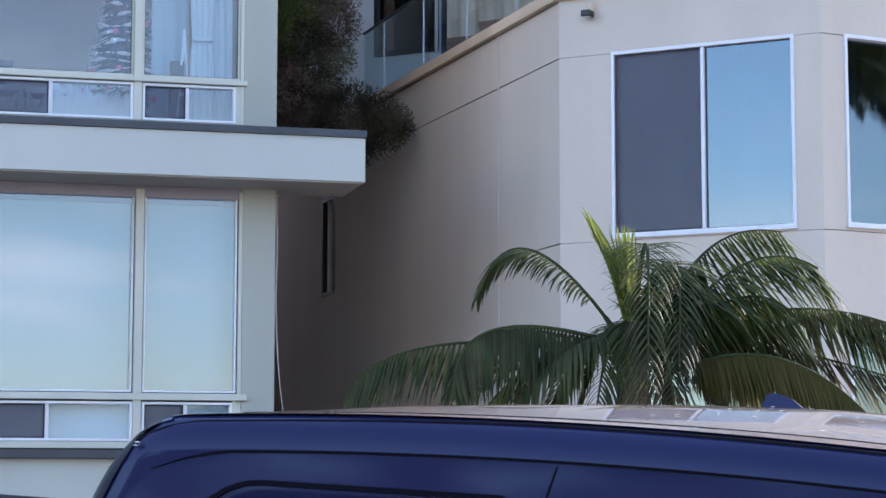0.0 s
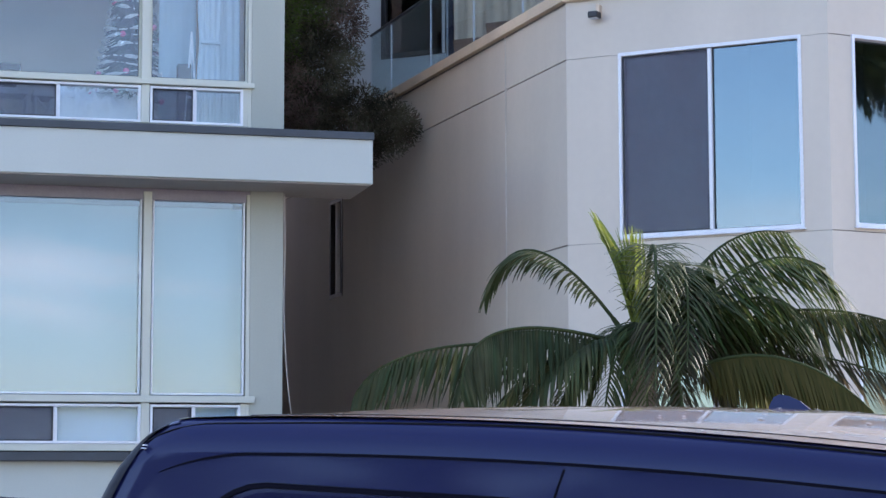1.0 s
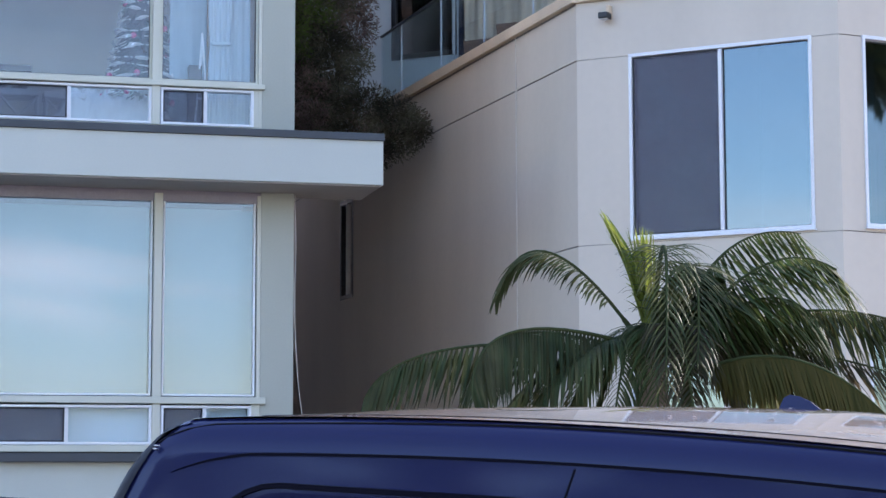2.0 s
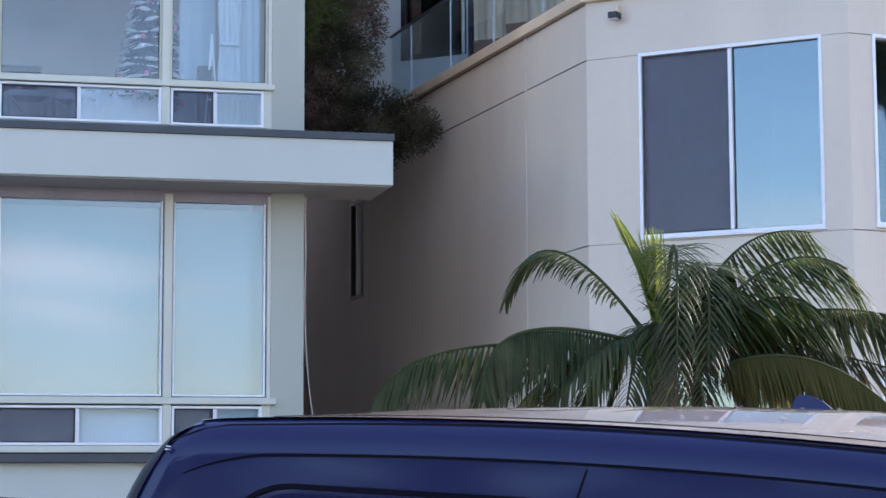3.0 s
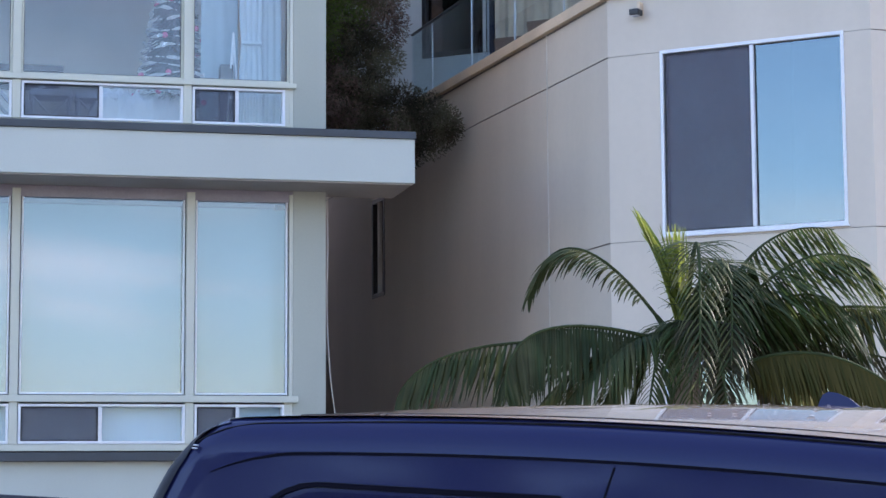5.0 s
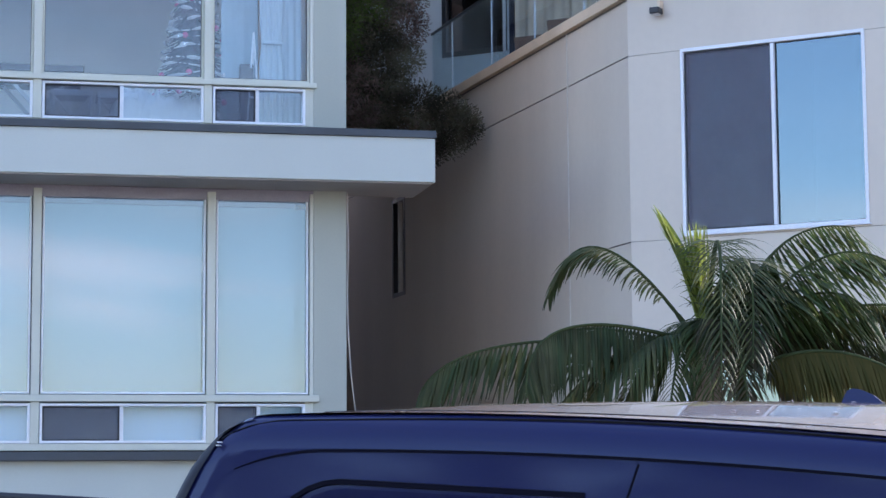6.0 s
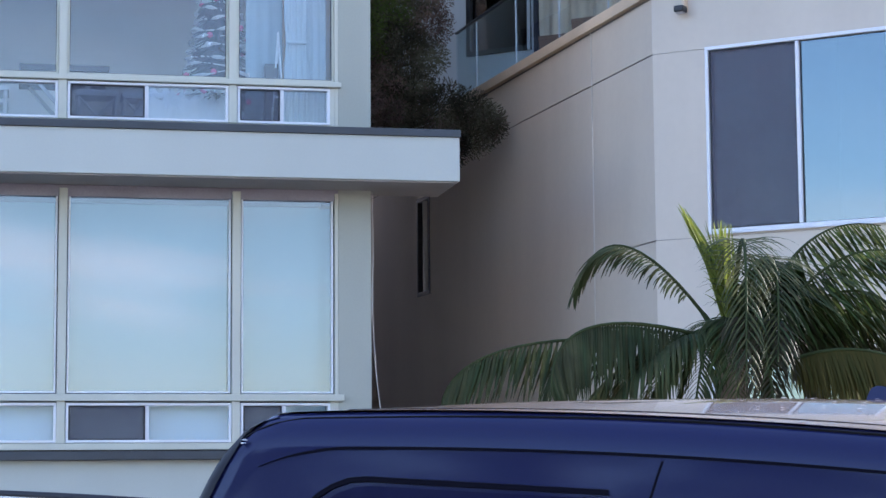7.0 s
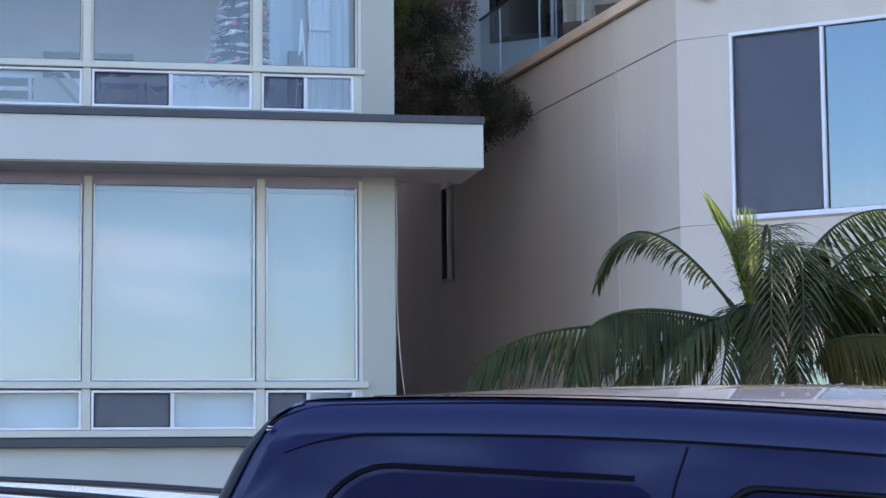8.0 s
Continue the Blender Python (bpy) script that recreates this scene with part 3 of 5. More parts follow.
for k, (x0, x1) in enumerate(bays(MULLS)):
    mid = x0 + (x1 - x0) * (0.49 if k else 0.46)
    big_window(x0, x1, 2.488, 4.214, True, 0.085 if k == 0 else 0.0)
    slider(x0 + 0.004, x1 - 0.04 * (k == 0), 2.062, 2.408, mid, True, True)
for k, (x0, x1) in enumerate(bays(MULLS_UP)):
    mid = x0 + (x1 - x0) * (0.49 if k else 0.46)
    big_window(x0, x1, 5.300, 7.298, False)
    slider(x0 + 0.004, x1 - 0.04 * (k == 0), 4.902, 5.238, mid, True, False)
part("window_sill", box(UL, -0.252, -0.045, 0.15, 2.422, 2.483, 0.008), M["trim_paint"], LEFT, "pale painted sill rail")
part("window_sill", box(UL, -0.275, -0.045, 0.15, 5.246, 5.292, 0.008), M["trim_paint"], LEFT, "pale painted sill rail")
part("jamb_trim", box(GLASS_R - 0.043, GLASS_R + 0.001, -0.004, 0.12, 2.060, 2.421, 0.003), M["trim_paint"], LEFT)
part("jamb_trim", box(GLASS_R - 0.043, GLASS_R + 0.001, -0.004, 0.12, 4.901, 5.245, 0.003), M["trim_paint"], LEFT)
# black strip set in the recess to paint its shadow
part("shadow_gap", box(UL, -0.298, 0.02, 0.15, 1.980, 2.0005), M["black_metal"], LEFT)
part("curb", box(UL, -0.298, -0.02, 0.15, 2.001, 2.058, 0.004), M["trim_paint"], LEFT)
# a thin cable that hangs loose beside the corner
cable = bmesh.new()
pts = [Vector((0.012 + 0.0035 * math.sin(z * 7) + (0.13 * max(0.0, (3.1 - z) / 1.1) ** 1.6), -0.012, z)) for z in [4.3 - 0.11 * i for i in range(22)]]
for a, b in zip(pts, pts[1:]):
    cyl(cable, a, b, 0.0032, n=6)
part("cable", cable, M["caulk"], LEFT, "thin pale cable hanging loose at the corner")

# ---------------------------------------------------------------- right house: three facets of a bay
A1, A2, A3 = -72.6, -29.1, 24.0
RIGHT = thing("house", pose(1.775, 18.30, 0), "beige stucco house with faceted bay and glass-railed terrace", "house")
F1 = pose(0, 0, 0, 0, 0, A1)                      # runs back to the left: local x is negative
F2 = pose(0, 0, 0, 0, 0, A2)
E2 = F2 @ Vector((2.404, 0, 0))
F3 = pose(E2.x, E2.y, 0, 0, 0, A3)
TOP = 6.000


def wall_with_hole(x0, x1, z0, z1, holes, m, y0=0.0, y1=0.25):
    """One wall slab with rectangular openings."""
    xs = sorted({x0, x1, *(min(max(v, x0), x1) for h in holes for v in h[:2])})
    zs = sorted({z0, z1, *(min(max(v, z0), z1) for h in holes for v in h[2:])})

    def solid(i, j):
        x, z = (xs[i] + xs[i + 1]) / 2, (zs[j] + zs[j + 1]) / 2
        return not any(h[0] < x < h[1] and h[2] < z < h[3] for h in holes)
    return plate(xs, zs, solid, y0, y1, m)


JOINTS = [-2.2, 3.808, 5.478, TOP]          # level reveals in the stucco
GAP = 0.007


def stucco_facet(m, cuts, holes, levels=JOINTS, gap=GAP):
    """Stucco panels between the reveals, 12 mm proud of the backing."""
    part("backing_wall", wall_with_hole(cuts[0], cuts[-1], JOINTS[0], TOP, holes, m, 0.012, 0.26), M["stucco_joint"], RIGHT)
    for a, b in zip(cuts, cuts[1:]):
        for z0, z1 in zip(levels, levels[1:]):
            zz0, zz1 = z0 + (gap if z0 > 0 else 0), z1 - (gap if z1 < TOP else 0)
            hs = [(max(h[0], a), min(h[1], b), max(h[2], zz0), min(h[3], zz1)) for h in holes if h[0] < b and h[1] > a and h[2] < zz1 and h[3] > zz0]
            part("stucco_panel", wall_with_hole(a + (gap if a > cuts[0] else 0), b - (gap if b < cuts[-1] else 0), zz0, zz1, hs, m, 0.0, 0.0118), M["stucco_right"], RIGHT)


W2, W2B = (0.500, 2.170, 3.840, 5.490), (0.500, 2.170, 0.90, 2.72)
W3, W3B = (0.240, 2.100, 3.850, 5.490), (0.240, 2.100, 0.90, 2.90)
SLOT = (-7.49, -6.95, 3.965, 5.175)
stucco_facet(F1, [-13.0, -1.503], [SLOT], [JOINTS[0], JOINTS[2], TOP])
stucco_facet(F1, [-1.503, 0.0], [])
stucco_facet(F2, [0.0, 2.404], [W2, W2B], gap=0.0022)
stucco_facet(F3, [0.0, 5.2], [W3, W3B], gap=0.0045)
part("caulk_joint", box(-1.514, -1.492, -0.006, 0.010, -2.2, TOP, m=F1), M["caulk"], RIGHT, "pale caulked joint")
# coping along the three facets
cap = bmesh.new()
bx(cap, -13.0, 0.03, -0.055, 0.34, TOP + 0.001, TOP + 0.105, 0.008, m=F1)
part("parapet_cap", cap, M["parapet_cap"], RIGHT, "tan parapet cap")
# dark strip laid on the wall as the cap's shadow line
part("cap_shadow", box(-13.0, -0.004, -0.004, -0.0005, TOP - 0.018, TOP - 0.001, m=F1), M["stucco_joint"], RIGHT, "dark strip painted as the shadow under the cap")
part("parapet_cap", box(0.04, 2.43, -0.052, 0.34, TOP + 0.002, TOP + 0.103, 0.008, m=F2), M["parapet_cap"], RIGHT, "tan parapet cap")
part("parapet_cap", box(0.0, 5.25, -0.050, 0.34, TOP + 0.003, TOP + 0.101, 0.008, m=F3), M["parapet_cap"], RIGHT, "tan parapet cap")


def bay_window(hole, m, mid, dark):
    x0, x1, z0, z1 = hole
    win = part("window", rect_frame(x0, x1, z0, z1, -0.014, 0.10, 0.030, 0.004, m, 0.032), M["white_vinyl"], RIGHT, "white vinyl sliding window")
    part("meeting_rail", box(mid - 0.016, mid + 0.016, -0.014, 0.09, z0 + 0.0365, z1 - 0.0365, 0.004, m=m), M["white_vinyl"], win)
    part("pane", box(x0 + 0.04, mid - 0.014, 0.055, 0.061, z0 + 0.034, z1 - 0.034, m=m), M["pane_blue"], win).visible_shadow = False
    part("pane", box(mid + 0.014, x1 - 0.03, 0.030, 0.036, z0 + 0.034, z1 - 0.034, m=m), M["pane_blue"], win).visible_shadow = False
    part("gasket", rect_frame(mid + 0.017, x1 - 0.0305, z0 + 0.033, z1 - 0.033, 0.018, 0.029, 0.0055, 0.001, m), M["black_metal"], win, "dark gasket round the clear pane")
    if dark:
        part("insect_screen", box(x0 + 0.042, mid - 0.024, 0.012, 0.016, z0 + 0.044, z1 - 0.044, m=m), M["screen_mesh"], win, "dark insect screen")
        part("screen_frame", rect_frame(x0 + 0.0345, mid - 0.0165, z0 + 0.0365, z1 - 0.0365, 0.004, 0.02, 0.011, 0.002, m), M["black_metal"], win)
    part("room_back", box(x0 - 0.2, x1 + 0.2, 1.2, 1.25, z0 - 0.3, z1 + 0.3, m=m), M["room"], win)
    part("window_sill", box(x0 - 0.012, x1 + 0.012, -0.030, 0.02, z0 - 0.016, z0 - 0.001, 0.004, m=m), M["white_vinyl"], win)


bay_window(W2, F2, 1.350, True)
bay_window(W3, F3, 1.17, False)
bay_window(W2B, F2, 1.350, False)
bay_window(W3B, F3, 1.17, False)
# the slot window in the alley
x0, x1, z0, z1 = SLOT
sw = part("window", rect_frame(x0, x1, z0, z1, -0.01, 0.08, 0.05, 0.004, F1), M["black_metal"], RIGHT, "narrow dark-framed slot window")
part("meeting_rail", box(-7.24, -7.20, -0.008, 0.08, z0 + 0.051, z1 - 0.051, m=F1), M["caulk"], sw)
part("pane", box(x0 + 0.04, x1 - 0.04, 0.04, 0.046, z0 + 0.03, z1 - 0.03, m=F1), M["pane_dark"], sw)
# mass of the bay behind its facets, closed to the sky by the terrace
F_BACK = bmesh.new()
E3 = F3 @ Vector((5.2, 0, 0))
foot = [F1 @ Vector((-12.9, 0.3, 0)), F1 @ Vector((-0.1, 0.3, 0)), F2 @ Vector((2.40, 0.3, 0)), F3 @ Vector((5.15, 0.3, 0)), Vector((12.0, 14.0, 0))]
lo = [F_BACK.verts.new((p.x, p.y, 5.86)) for p in foot]
hi = [F_BACK.verts.new((p.x, p.y, 6.02)) for p in foot]
F_BACK.faces.new(lo[::-1])
F_BACK.faces.new(hi)
for i in range(5):
    F_BACK.faces.new((lo[i], lo[(i + 1) % 5], hi[(i + 1) % 5], hi[i]))
bmesh.ops.recalc_face_normals(F_BACK, faces=F_BACK.faces)
part("terrace_floor", F_BACK, M["concrete"], RIGHT, "concrete terrace over the bay")
part("flank_wall", box(0.0, 14.0, 0.0, 0.25, -2.2, 6.0, m=pose(E3.x, E3.y, 0, 0, 0, 70)), M["stucco_right"], RIGHT)
# glass railing on the coping
for a, b in zip([-1.36, -2.72, -4.07, -5.455, -6.82, -8.18], [0.0, -1.36, -2.72, -4.07, -5.455, -6.82]):
    g = part("rail_pane", box(a + 0.012, b - 0.012, 0.12, 0.132, TOP + 0.106, 6.985, m=F1), M["rail_glass"], RIGHT, "clear glass railing pane")
    g.visible_shadow = False
    part("rail_clip", box(a - 0.0045, a + 0.0045, 0.118, 0.134, TOP + 0.106, 6.985, 0.002, m=F1), M["rail_metal"], RIGHT, "slim metal joint between the panes")
rail = bmesh.new()
cyl(rail, F1 @ Vector((-8.0, 0.126, 7.0)), F1 @ Vector((0.0, 0.126, 7.0)), 0.018, n=12)
part("handrail", rail, M["black_metal"], RIGHT, "thin dark handrail")
# upper storey, set back behind the terrace
UP = pose(0.12 - 1.775, 24.22 - 18.30, 0, 0, 0, A2)        # local x = 0 at the dark window's edge
DWIN, DW2 = (0.04, 0.90, 6.695, 8.00), (0.935, 3.10, 6.45, 8.00)
part("upper_wall", wall_with_hole(-2.0, 9.0, 5.9, 8.3, [DWIN, DW2], UP), M["wall_pale"], RIGHT, "pale blue-grey wall of the upper storey")
# overhang out of view, made deep to keep sky light off the wall
part("upper_roof", box(-2.2, 9.2, -1.6, 8.0, 8.301, 8.5, m=UP), M["fascia"], RIGHT, "flat roof slab, its unseen overhang added to shade the wall")
part("upper_flank", box(-2.0, -1.75, 0.25, 8.0, 5.9, 8.3, m=UP), M["stucco_right"], RIGHT)
for k, (x0, x1, z0, z1) in enumerate((DWIN, DW2)):
    dw = part("window", rect_frame(x0, x1, z0, z1, -0.02, 0.1, 0.06, 0.004, UP), M["frame_navy" if k else "black_metal"], RIGHT, "dark blue-framed upper window" if k else "dark upper window")
    if not k:
        part("jamb", box(x1 - 0.045, x1 - 0.008, -0.03, 0.08, z0, z1, 0.004, m=UP), M["white_vinyl"], dw, "white door jamb")
    part("pane", box(x0 + 0.03, x1 - 0.05, 0.04, 0.046, z0 + 0.04, z1 - 0.04, m=UP), M["rail_glass" if k else "pane_dark"], dw)
    # near-black sheet: the darkness of the unlit room put into its colour
    part("room_back", box(x0, x1, 0.5, 0.52, z0, z1, m=UP), M["room_shade"], dw)
    if k:
        verts, faces, n = [], [], 90
        for i in range(n + 1):
            f = i / n
            for z in (z0, z0 + 0.5, z1):
                verts.append(UP @ Vector((x0 + 0.10 + (x1 - x0 - 0.10) * f, -0.075 + 0.028 * math.sin(f * 46 + 0.5 * math.sin(z * 3)) + 0.012 * math.sin(f * 117), z)))
        for i in range(n):
            for j in range(2):
                q = i * 3 + j
                faces.append((q, q + 3, q + 4, q + 1))
        part_data("curtain", verts, faces, M["curtain_beige"], dw, "beige drape hanging before the glass", smooth=True)


# ---------------------------------------------------------------- palm
def bez(p0, p1, p2, t):
    return p0 * (1 - t) ** 2 + p1 * 2 * t * (1 - t) + p2 * t * t


def frond(parent, ctrl, tip, leaf, droop, mat, rnd, n=84, start=0.08, twist=0.0, label="", base=(0, 0, 0), hang=0.0, stalk=None, along=1.0):
    """One feather leaf: a curved midrib and narrow folded leaflets on both sides that hang by droop."""
    p0, p1, p2 = Vector(base), Vector(ctrl), Vector(tip)
    verts, faces = [], []
    # midrib
    rings, k = 14, 6
    for i in range(rings + 1):
        t = i / rings
        c, d = bez(p0, p1, p2, t), ((p1 - p0) * (1 - t) + (p2 - p1) * t).normalized()
        s = d.cross(Vector((0, 0, 1))).normalized()
        u = s.cross(d)
        r = 0.016 * (1 - t) + 0.005
        for j in range(k):
            a = 2 * math.pi * j / k
            verts.append(c + s * r * math.cos(a) + u * r * 0.7 * math.sin(a))
    for i in range(rings):
        for j in range(k):
            a, b = i * k + j, i * k + (j + 1) % k
            faces.append((a, b, b + k, a + k))
    # leaf stalk, from the crownshaft to where the leaflets begin
    if stalk is not None:
        q0, o = Vector(stalk), len(verts)
        d = (p0 - q0 + (p1 - p0) * 0.05).normalized()
        s = d.cross(Vector((0, 1, 0.2))).normalized()
        u = s.cross(d)
        for c, r in ((q0, 0.030), (q0.lerp(p0, 0.5), 0.022), (p0, 0.0165)):
            verts += [c + s * r * math.cos(2 * math.pi * j / k) + u * r * 0.7 * math.sin(2 * math.pi * j / k) for j in range(k)]
        for i in range(2):
            for j in range(k):
                a, b = o + i * k + j, o + i * k + (j + 1) % k
                faces.append((a, b, b + k, a + k))
    rib = part_data("frond", verts, faces, M["rachis"], parent, label, smooth=True)
    verts, faces = [], []
    for i in range(n):
        t = start + (1 - start) * i / n
        c, d = bez(p0, p1, p2, t), ((p1 - p0) * (1 - t) + (p2 - p1) * t).normalized()
        s0 = d.cross(Vector((0, 0, 1))).normalized()
        u0 = s0.cross(d)
        s = s0 * math.cos(twist) + u0 * math.sin(twist)
        size = leaf * min(1.0, 0.45 + 2.2 * (t - start) + 0.1) * (1.0 - (0.60 - 0.35 * hang) * max(0.0, (t - 0.45) / 0.55) ** 1.5)
        for side in (-1, 1):
            ln = size * rnd.uniform(0.86, 1.10)
            if rnd.random() < 0.04:
                ln *= 0.4
            dr = droop * rnd.uniform(0.75, 1.25)
            way = (s * side * rnd.uniform(0.85, 1.0) * (1 - 0.75 * hang) + d * along * (0.50 + 0.55 * t) * (1 - 0.45 * hang) + u0 * 0.18 * rnd.uniform(0.3, 1.4) * (1 - hang) - Vector((0, 0, 0.9 * hang * rnd.uniform(0.7, 1.2)))).normalized()
            w = 0.0145 * rnd.uniform(0.8, 1.15)
            at, k0 = c.copy(), len(verts)
            steps = 5
            for q in range(steps + 1):
                f = q / steps
                wide = w * (0.55 + 1.5 * f if f < 0.3 else 1.0 - 0.92 * ((f - 0.3) / 0.7) ** 1.3)
                flat = way.cross(Vector((0, 0, 1)))
                flat = flat.normalized() if flat.length > 0.05 else d.cross(way).normalized()
                fold = way.cross(flat).normalized() * (wide * 0.35)
                verts += [at + flat * wide + fold, at.copy(), at - flat * wide + fold]
                way = (way + Vector((0, 0, -dr * (0.25 + f)))).normalized()
                at = at + way * (ln / steps)
            for q in range(steps):
                a = k0 + q * 3
                faces += [(a, a + 3, a + 4, a + 1), (a + 1, a + 4, a + 5, a + 2)]
    tagged(part_data("leaf_blade", verts, faces, mat, rib), kind="stuff")
    return rib


def palm(at, seed=3):
    rnd = random.Random(seed)
    base_z = grade(at[0], at[1]) - 0.05
    tree = thing("palm_tree", pose(at[0], at[1], base_z), "young feather palm with arching dark fronds and pale spear", "palm tree")
    h = at[2] - base_z
    bm = bmesh.new()
    prev = None
    for i in range(26):
        z = (h - 0.12) * i / 25
        r = 0.15 - 0.05 * i / 25 + (0.012 if i % 2 else 0.0) + (0.05 * (1 - i / 3) if i < 3 else 0)
        ring = [bm.verts.new((r * math.cos(a * math.pi / 8), r * math.sin(a * math.pi / 8), z)) for a in range(16)]
        if prev:
            for a in range(16):
                bm.faces.new((prev[a], prev[(a + 1) % 16], ring[(a + 1) % 16], ring[a]))
        prev = ring
    bm.faces.new(prev)
    part("trunk", bm, M["palm_trunk"], tree, "ringed grey-brown trunk", smooth=True)
    top = Vector((0, 0, h))

    def fr(ctrl, tip, leaf, droop, kind="palm_leaf", root=(0, 0, -0.10), **kw):
        foot = Vector((root[0] * 0.25, root[1] * 0.25, -0.16))
        first = foot + (Vector(ctrl) - foot) * 0.3
        start = top + (Vector(root) * 0.6 + first * 0.4 if Vector(root).length > 0.11 else Vector(root))
        frond(tree, top + Vector(ctrl), top + Vector(tip), leaf, droop, M[kind], rnd, base=start, stalk=top + foot, **kw)

    fr((0.11, -0.28, 1.29), (-0.05, -1.05, -0.48), 0.40, 0.34, n=40, hang=0.15)
    fr((0.36, -0.18, 1.01), (0.18, -0.85, -0.33), 0.46, 0.34, n=36, hang=0.2)
    fr((0.49, 0.10, 0.76), (1.07, 0.20, 0.66), 0.60, 0.03, "palm_green", n=42, hang=0.80, root=(0.22, 0.00, -0.06))
    fr((0.77, -0.15, 0.66), (1.25, -0.10, 0.38), 0.62, 0.04, "palm_green", n=52, hang=0.76, root=(0.25, 0.00, -0.14))
    fr((0.85, -0.05, 0.42), (1.15, -0.05, 0.00), 0.56, 0.08, "palm_green", n=46, hang=0.80, root=(0.25, 0.00, -0.14))
    fr((1.25, 0.20, 0.39), (2.27, 0.30, -0.16), 0.54, 0.05, "palm_shaded", n=96, hang=0.88, along=0.7, root=(0.29, 0.10, -0.18))
    fr((0.86, -0.85, -0.04), (1.32, -1.30, -0.70), 0.46, 0.15, "palm_olive", n=210, hang=0.85, root=(0.24, -0.30, -0.46))
    fr((-0.80, 0.20, 0.92), (-1.03, 0.30, 0.24), 0.34, 0.25, n=52, hang=0.45, root=(-0.12, 0.10, -0.01))
    fr((-1.79, -0.53, -0.04), (-1.94, -0.45, -0.53), 0.44, 0.06, "palm_shaded", n=50, hang=0.84, along=0.5, root=(-0.10, -0.10, -0.18))
    fr((-1.29, -0.65, 0.14), (-1.25, -0.90, -0.53), 0.52, 0.08, "palm_shaded", n=66, hang=0.88, along=0.45, root=(-0.09, -0.20, -0.15))
    fr((0.60, 0.45, 0.57), (0.89, 0.50, -0.02), 0.54, 0.25, n=40, hang=0.6, root=(0.28, 0.20, -0.12))
    fr((1.10, 0.20, -0.05), (2.05, 0.10, -0.45), 0.48, 0.12, "palm_brown", n=64, hang=0.75)
    fr((-0.50, -0.40, 0.05), (-1.00, -0.60, -0.80), 0.50, 0.45, n=44)
    fr((0.62, 0.50, 0.00), (1.15, 0.75, -0.65), 0.50, 0.50, n=52)
    fr((0.19, 0.28, 0.74), (0.61, 0.35, 0.25), 0.48, 0.12, n=40, hang=0.6)
    fr((0.37, 0.05, 0.72), (0.65, 0.10, -0.24), 0.48, 0.15, "palm_old", n=44, hang=0.7)
    fr((0.16, -0.50, 0.30), (0.16, -0.90, -0.90), 0.44, 0.45, "palm_brown", n=46)
    for ctrl, tip, kind in (((-0.20, -0.35, 0.25), (-0.35, -0.60, -0.85), "palm_leaf"), ((-0.02, -0.42, 0.30), (-0.05, -0.68, -0.85), "palm_green"), ((-0.22, 0.05, 0.22), (-0.42, 0.05, -0.85), "palm_shaded"), ((0.24, 0.10, 0.25), (0.34, 0.15, -0.90), "palm_shaded"), ((-0.38, -0.28, 0.10), (-0.68, -0.45, -0.80), "palm_leaf"), ((-0.70, -0.10, -0.05), (-1.15, -0.20, -0.80), "palm_leaf"), ((0.40, -0.25, 0.10), (0.62, -0.40, -0.85), "palm_brown"), ((0.55, 0.10, 0.20), (1.00, 0.20, -0.60), "palm_leaf")):
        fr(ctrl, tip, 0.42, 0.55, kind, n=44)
    # new spear: a sheaf of upright leaflets that part into a long curved tip and a shorter tuft
    sheaf, faces = [], []
    for i in range(190):
        a = rnd.uniform(0, 2 * math.pi)
        f0 = rnd.uniform(0, 1)
        p = Vector((-0.075 * f0 + 0.03 * math.cos(a), 0.03 * math.sin(a), h - 0.05 + 0.34 * f0))
        if i < 85:
            g = rnd.uniform(0.45, 1.0)
            tip = Vector((-0.075 - 0.262 * g + rnd.gauss(0, 0.014), rnd.gauss(0, 0.04), h + 0.30 + 0.485 * g + rnd.gauss(0, 0.02)))
        elif i < 165:
            tip = Vector((-0.055 + rnd.gauss(0, 0.042), rnd.gauss(0, 0.05), h + rnd.uniform(0.42, 0.69)))
        else:
            tip = Vector((-0.10 + rnd.gauss(0, 0.06), rnd.gauss(0, 0.08), h + rnd.uniform(0.15, 0.36)))
        bend = (p + tip) / 2 + Vector((0.035 if i < 85 else 0.012, 0, 0.03))
        w = rnd.uniform(0.012, 0.022)
        side = Vector((math.cos(a * 2), math.sin(a * 2), 0))
        k0 = len(sheaf)
        for q in range(6):
            f = q / 5
            c = bez(p, bend, tip, f)
            wide = w * (1 - 0.92 * f ** 1.8)
            sheaf += [c + side * wide, c - side * wide]
        for q in range(5):
            b = k0 + 2 * q
            faces.append((b, b + 2, b + 3, b + 1))
    part_data("spear", sheaf, faces, M["palm_young"], tree, "pale yellow-green unopened new leaf")
    bm = bmesh.new()
    cyl(bm, (0, 0, h - 0.25), (-0.02, 0, h + 0.12), 0.07, 0.035, 10)
    cyl(bm, (-0.02, 0, h + 0.12), (-0.09, 0, h + 0.42), 0.034, 0.012, 8)
    part("crownshaft", bm, M["palm_young"], tree, "pale green crownshaft", smooth=True)
    return tree


palm((1.85, 14.0, 2.76))


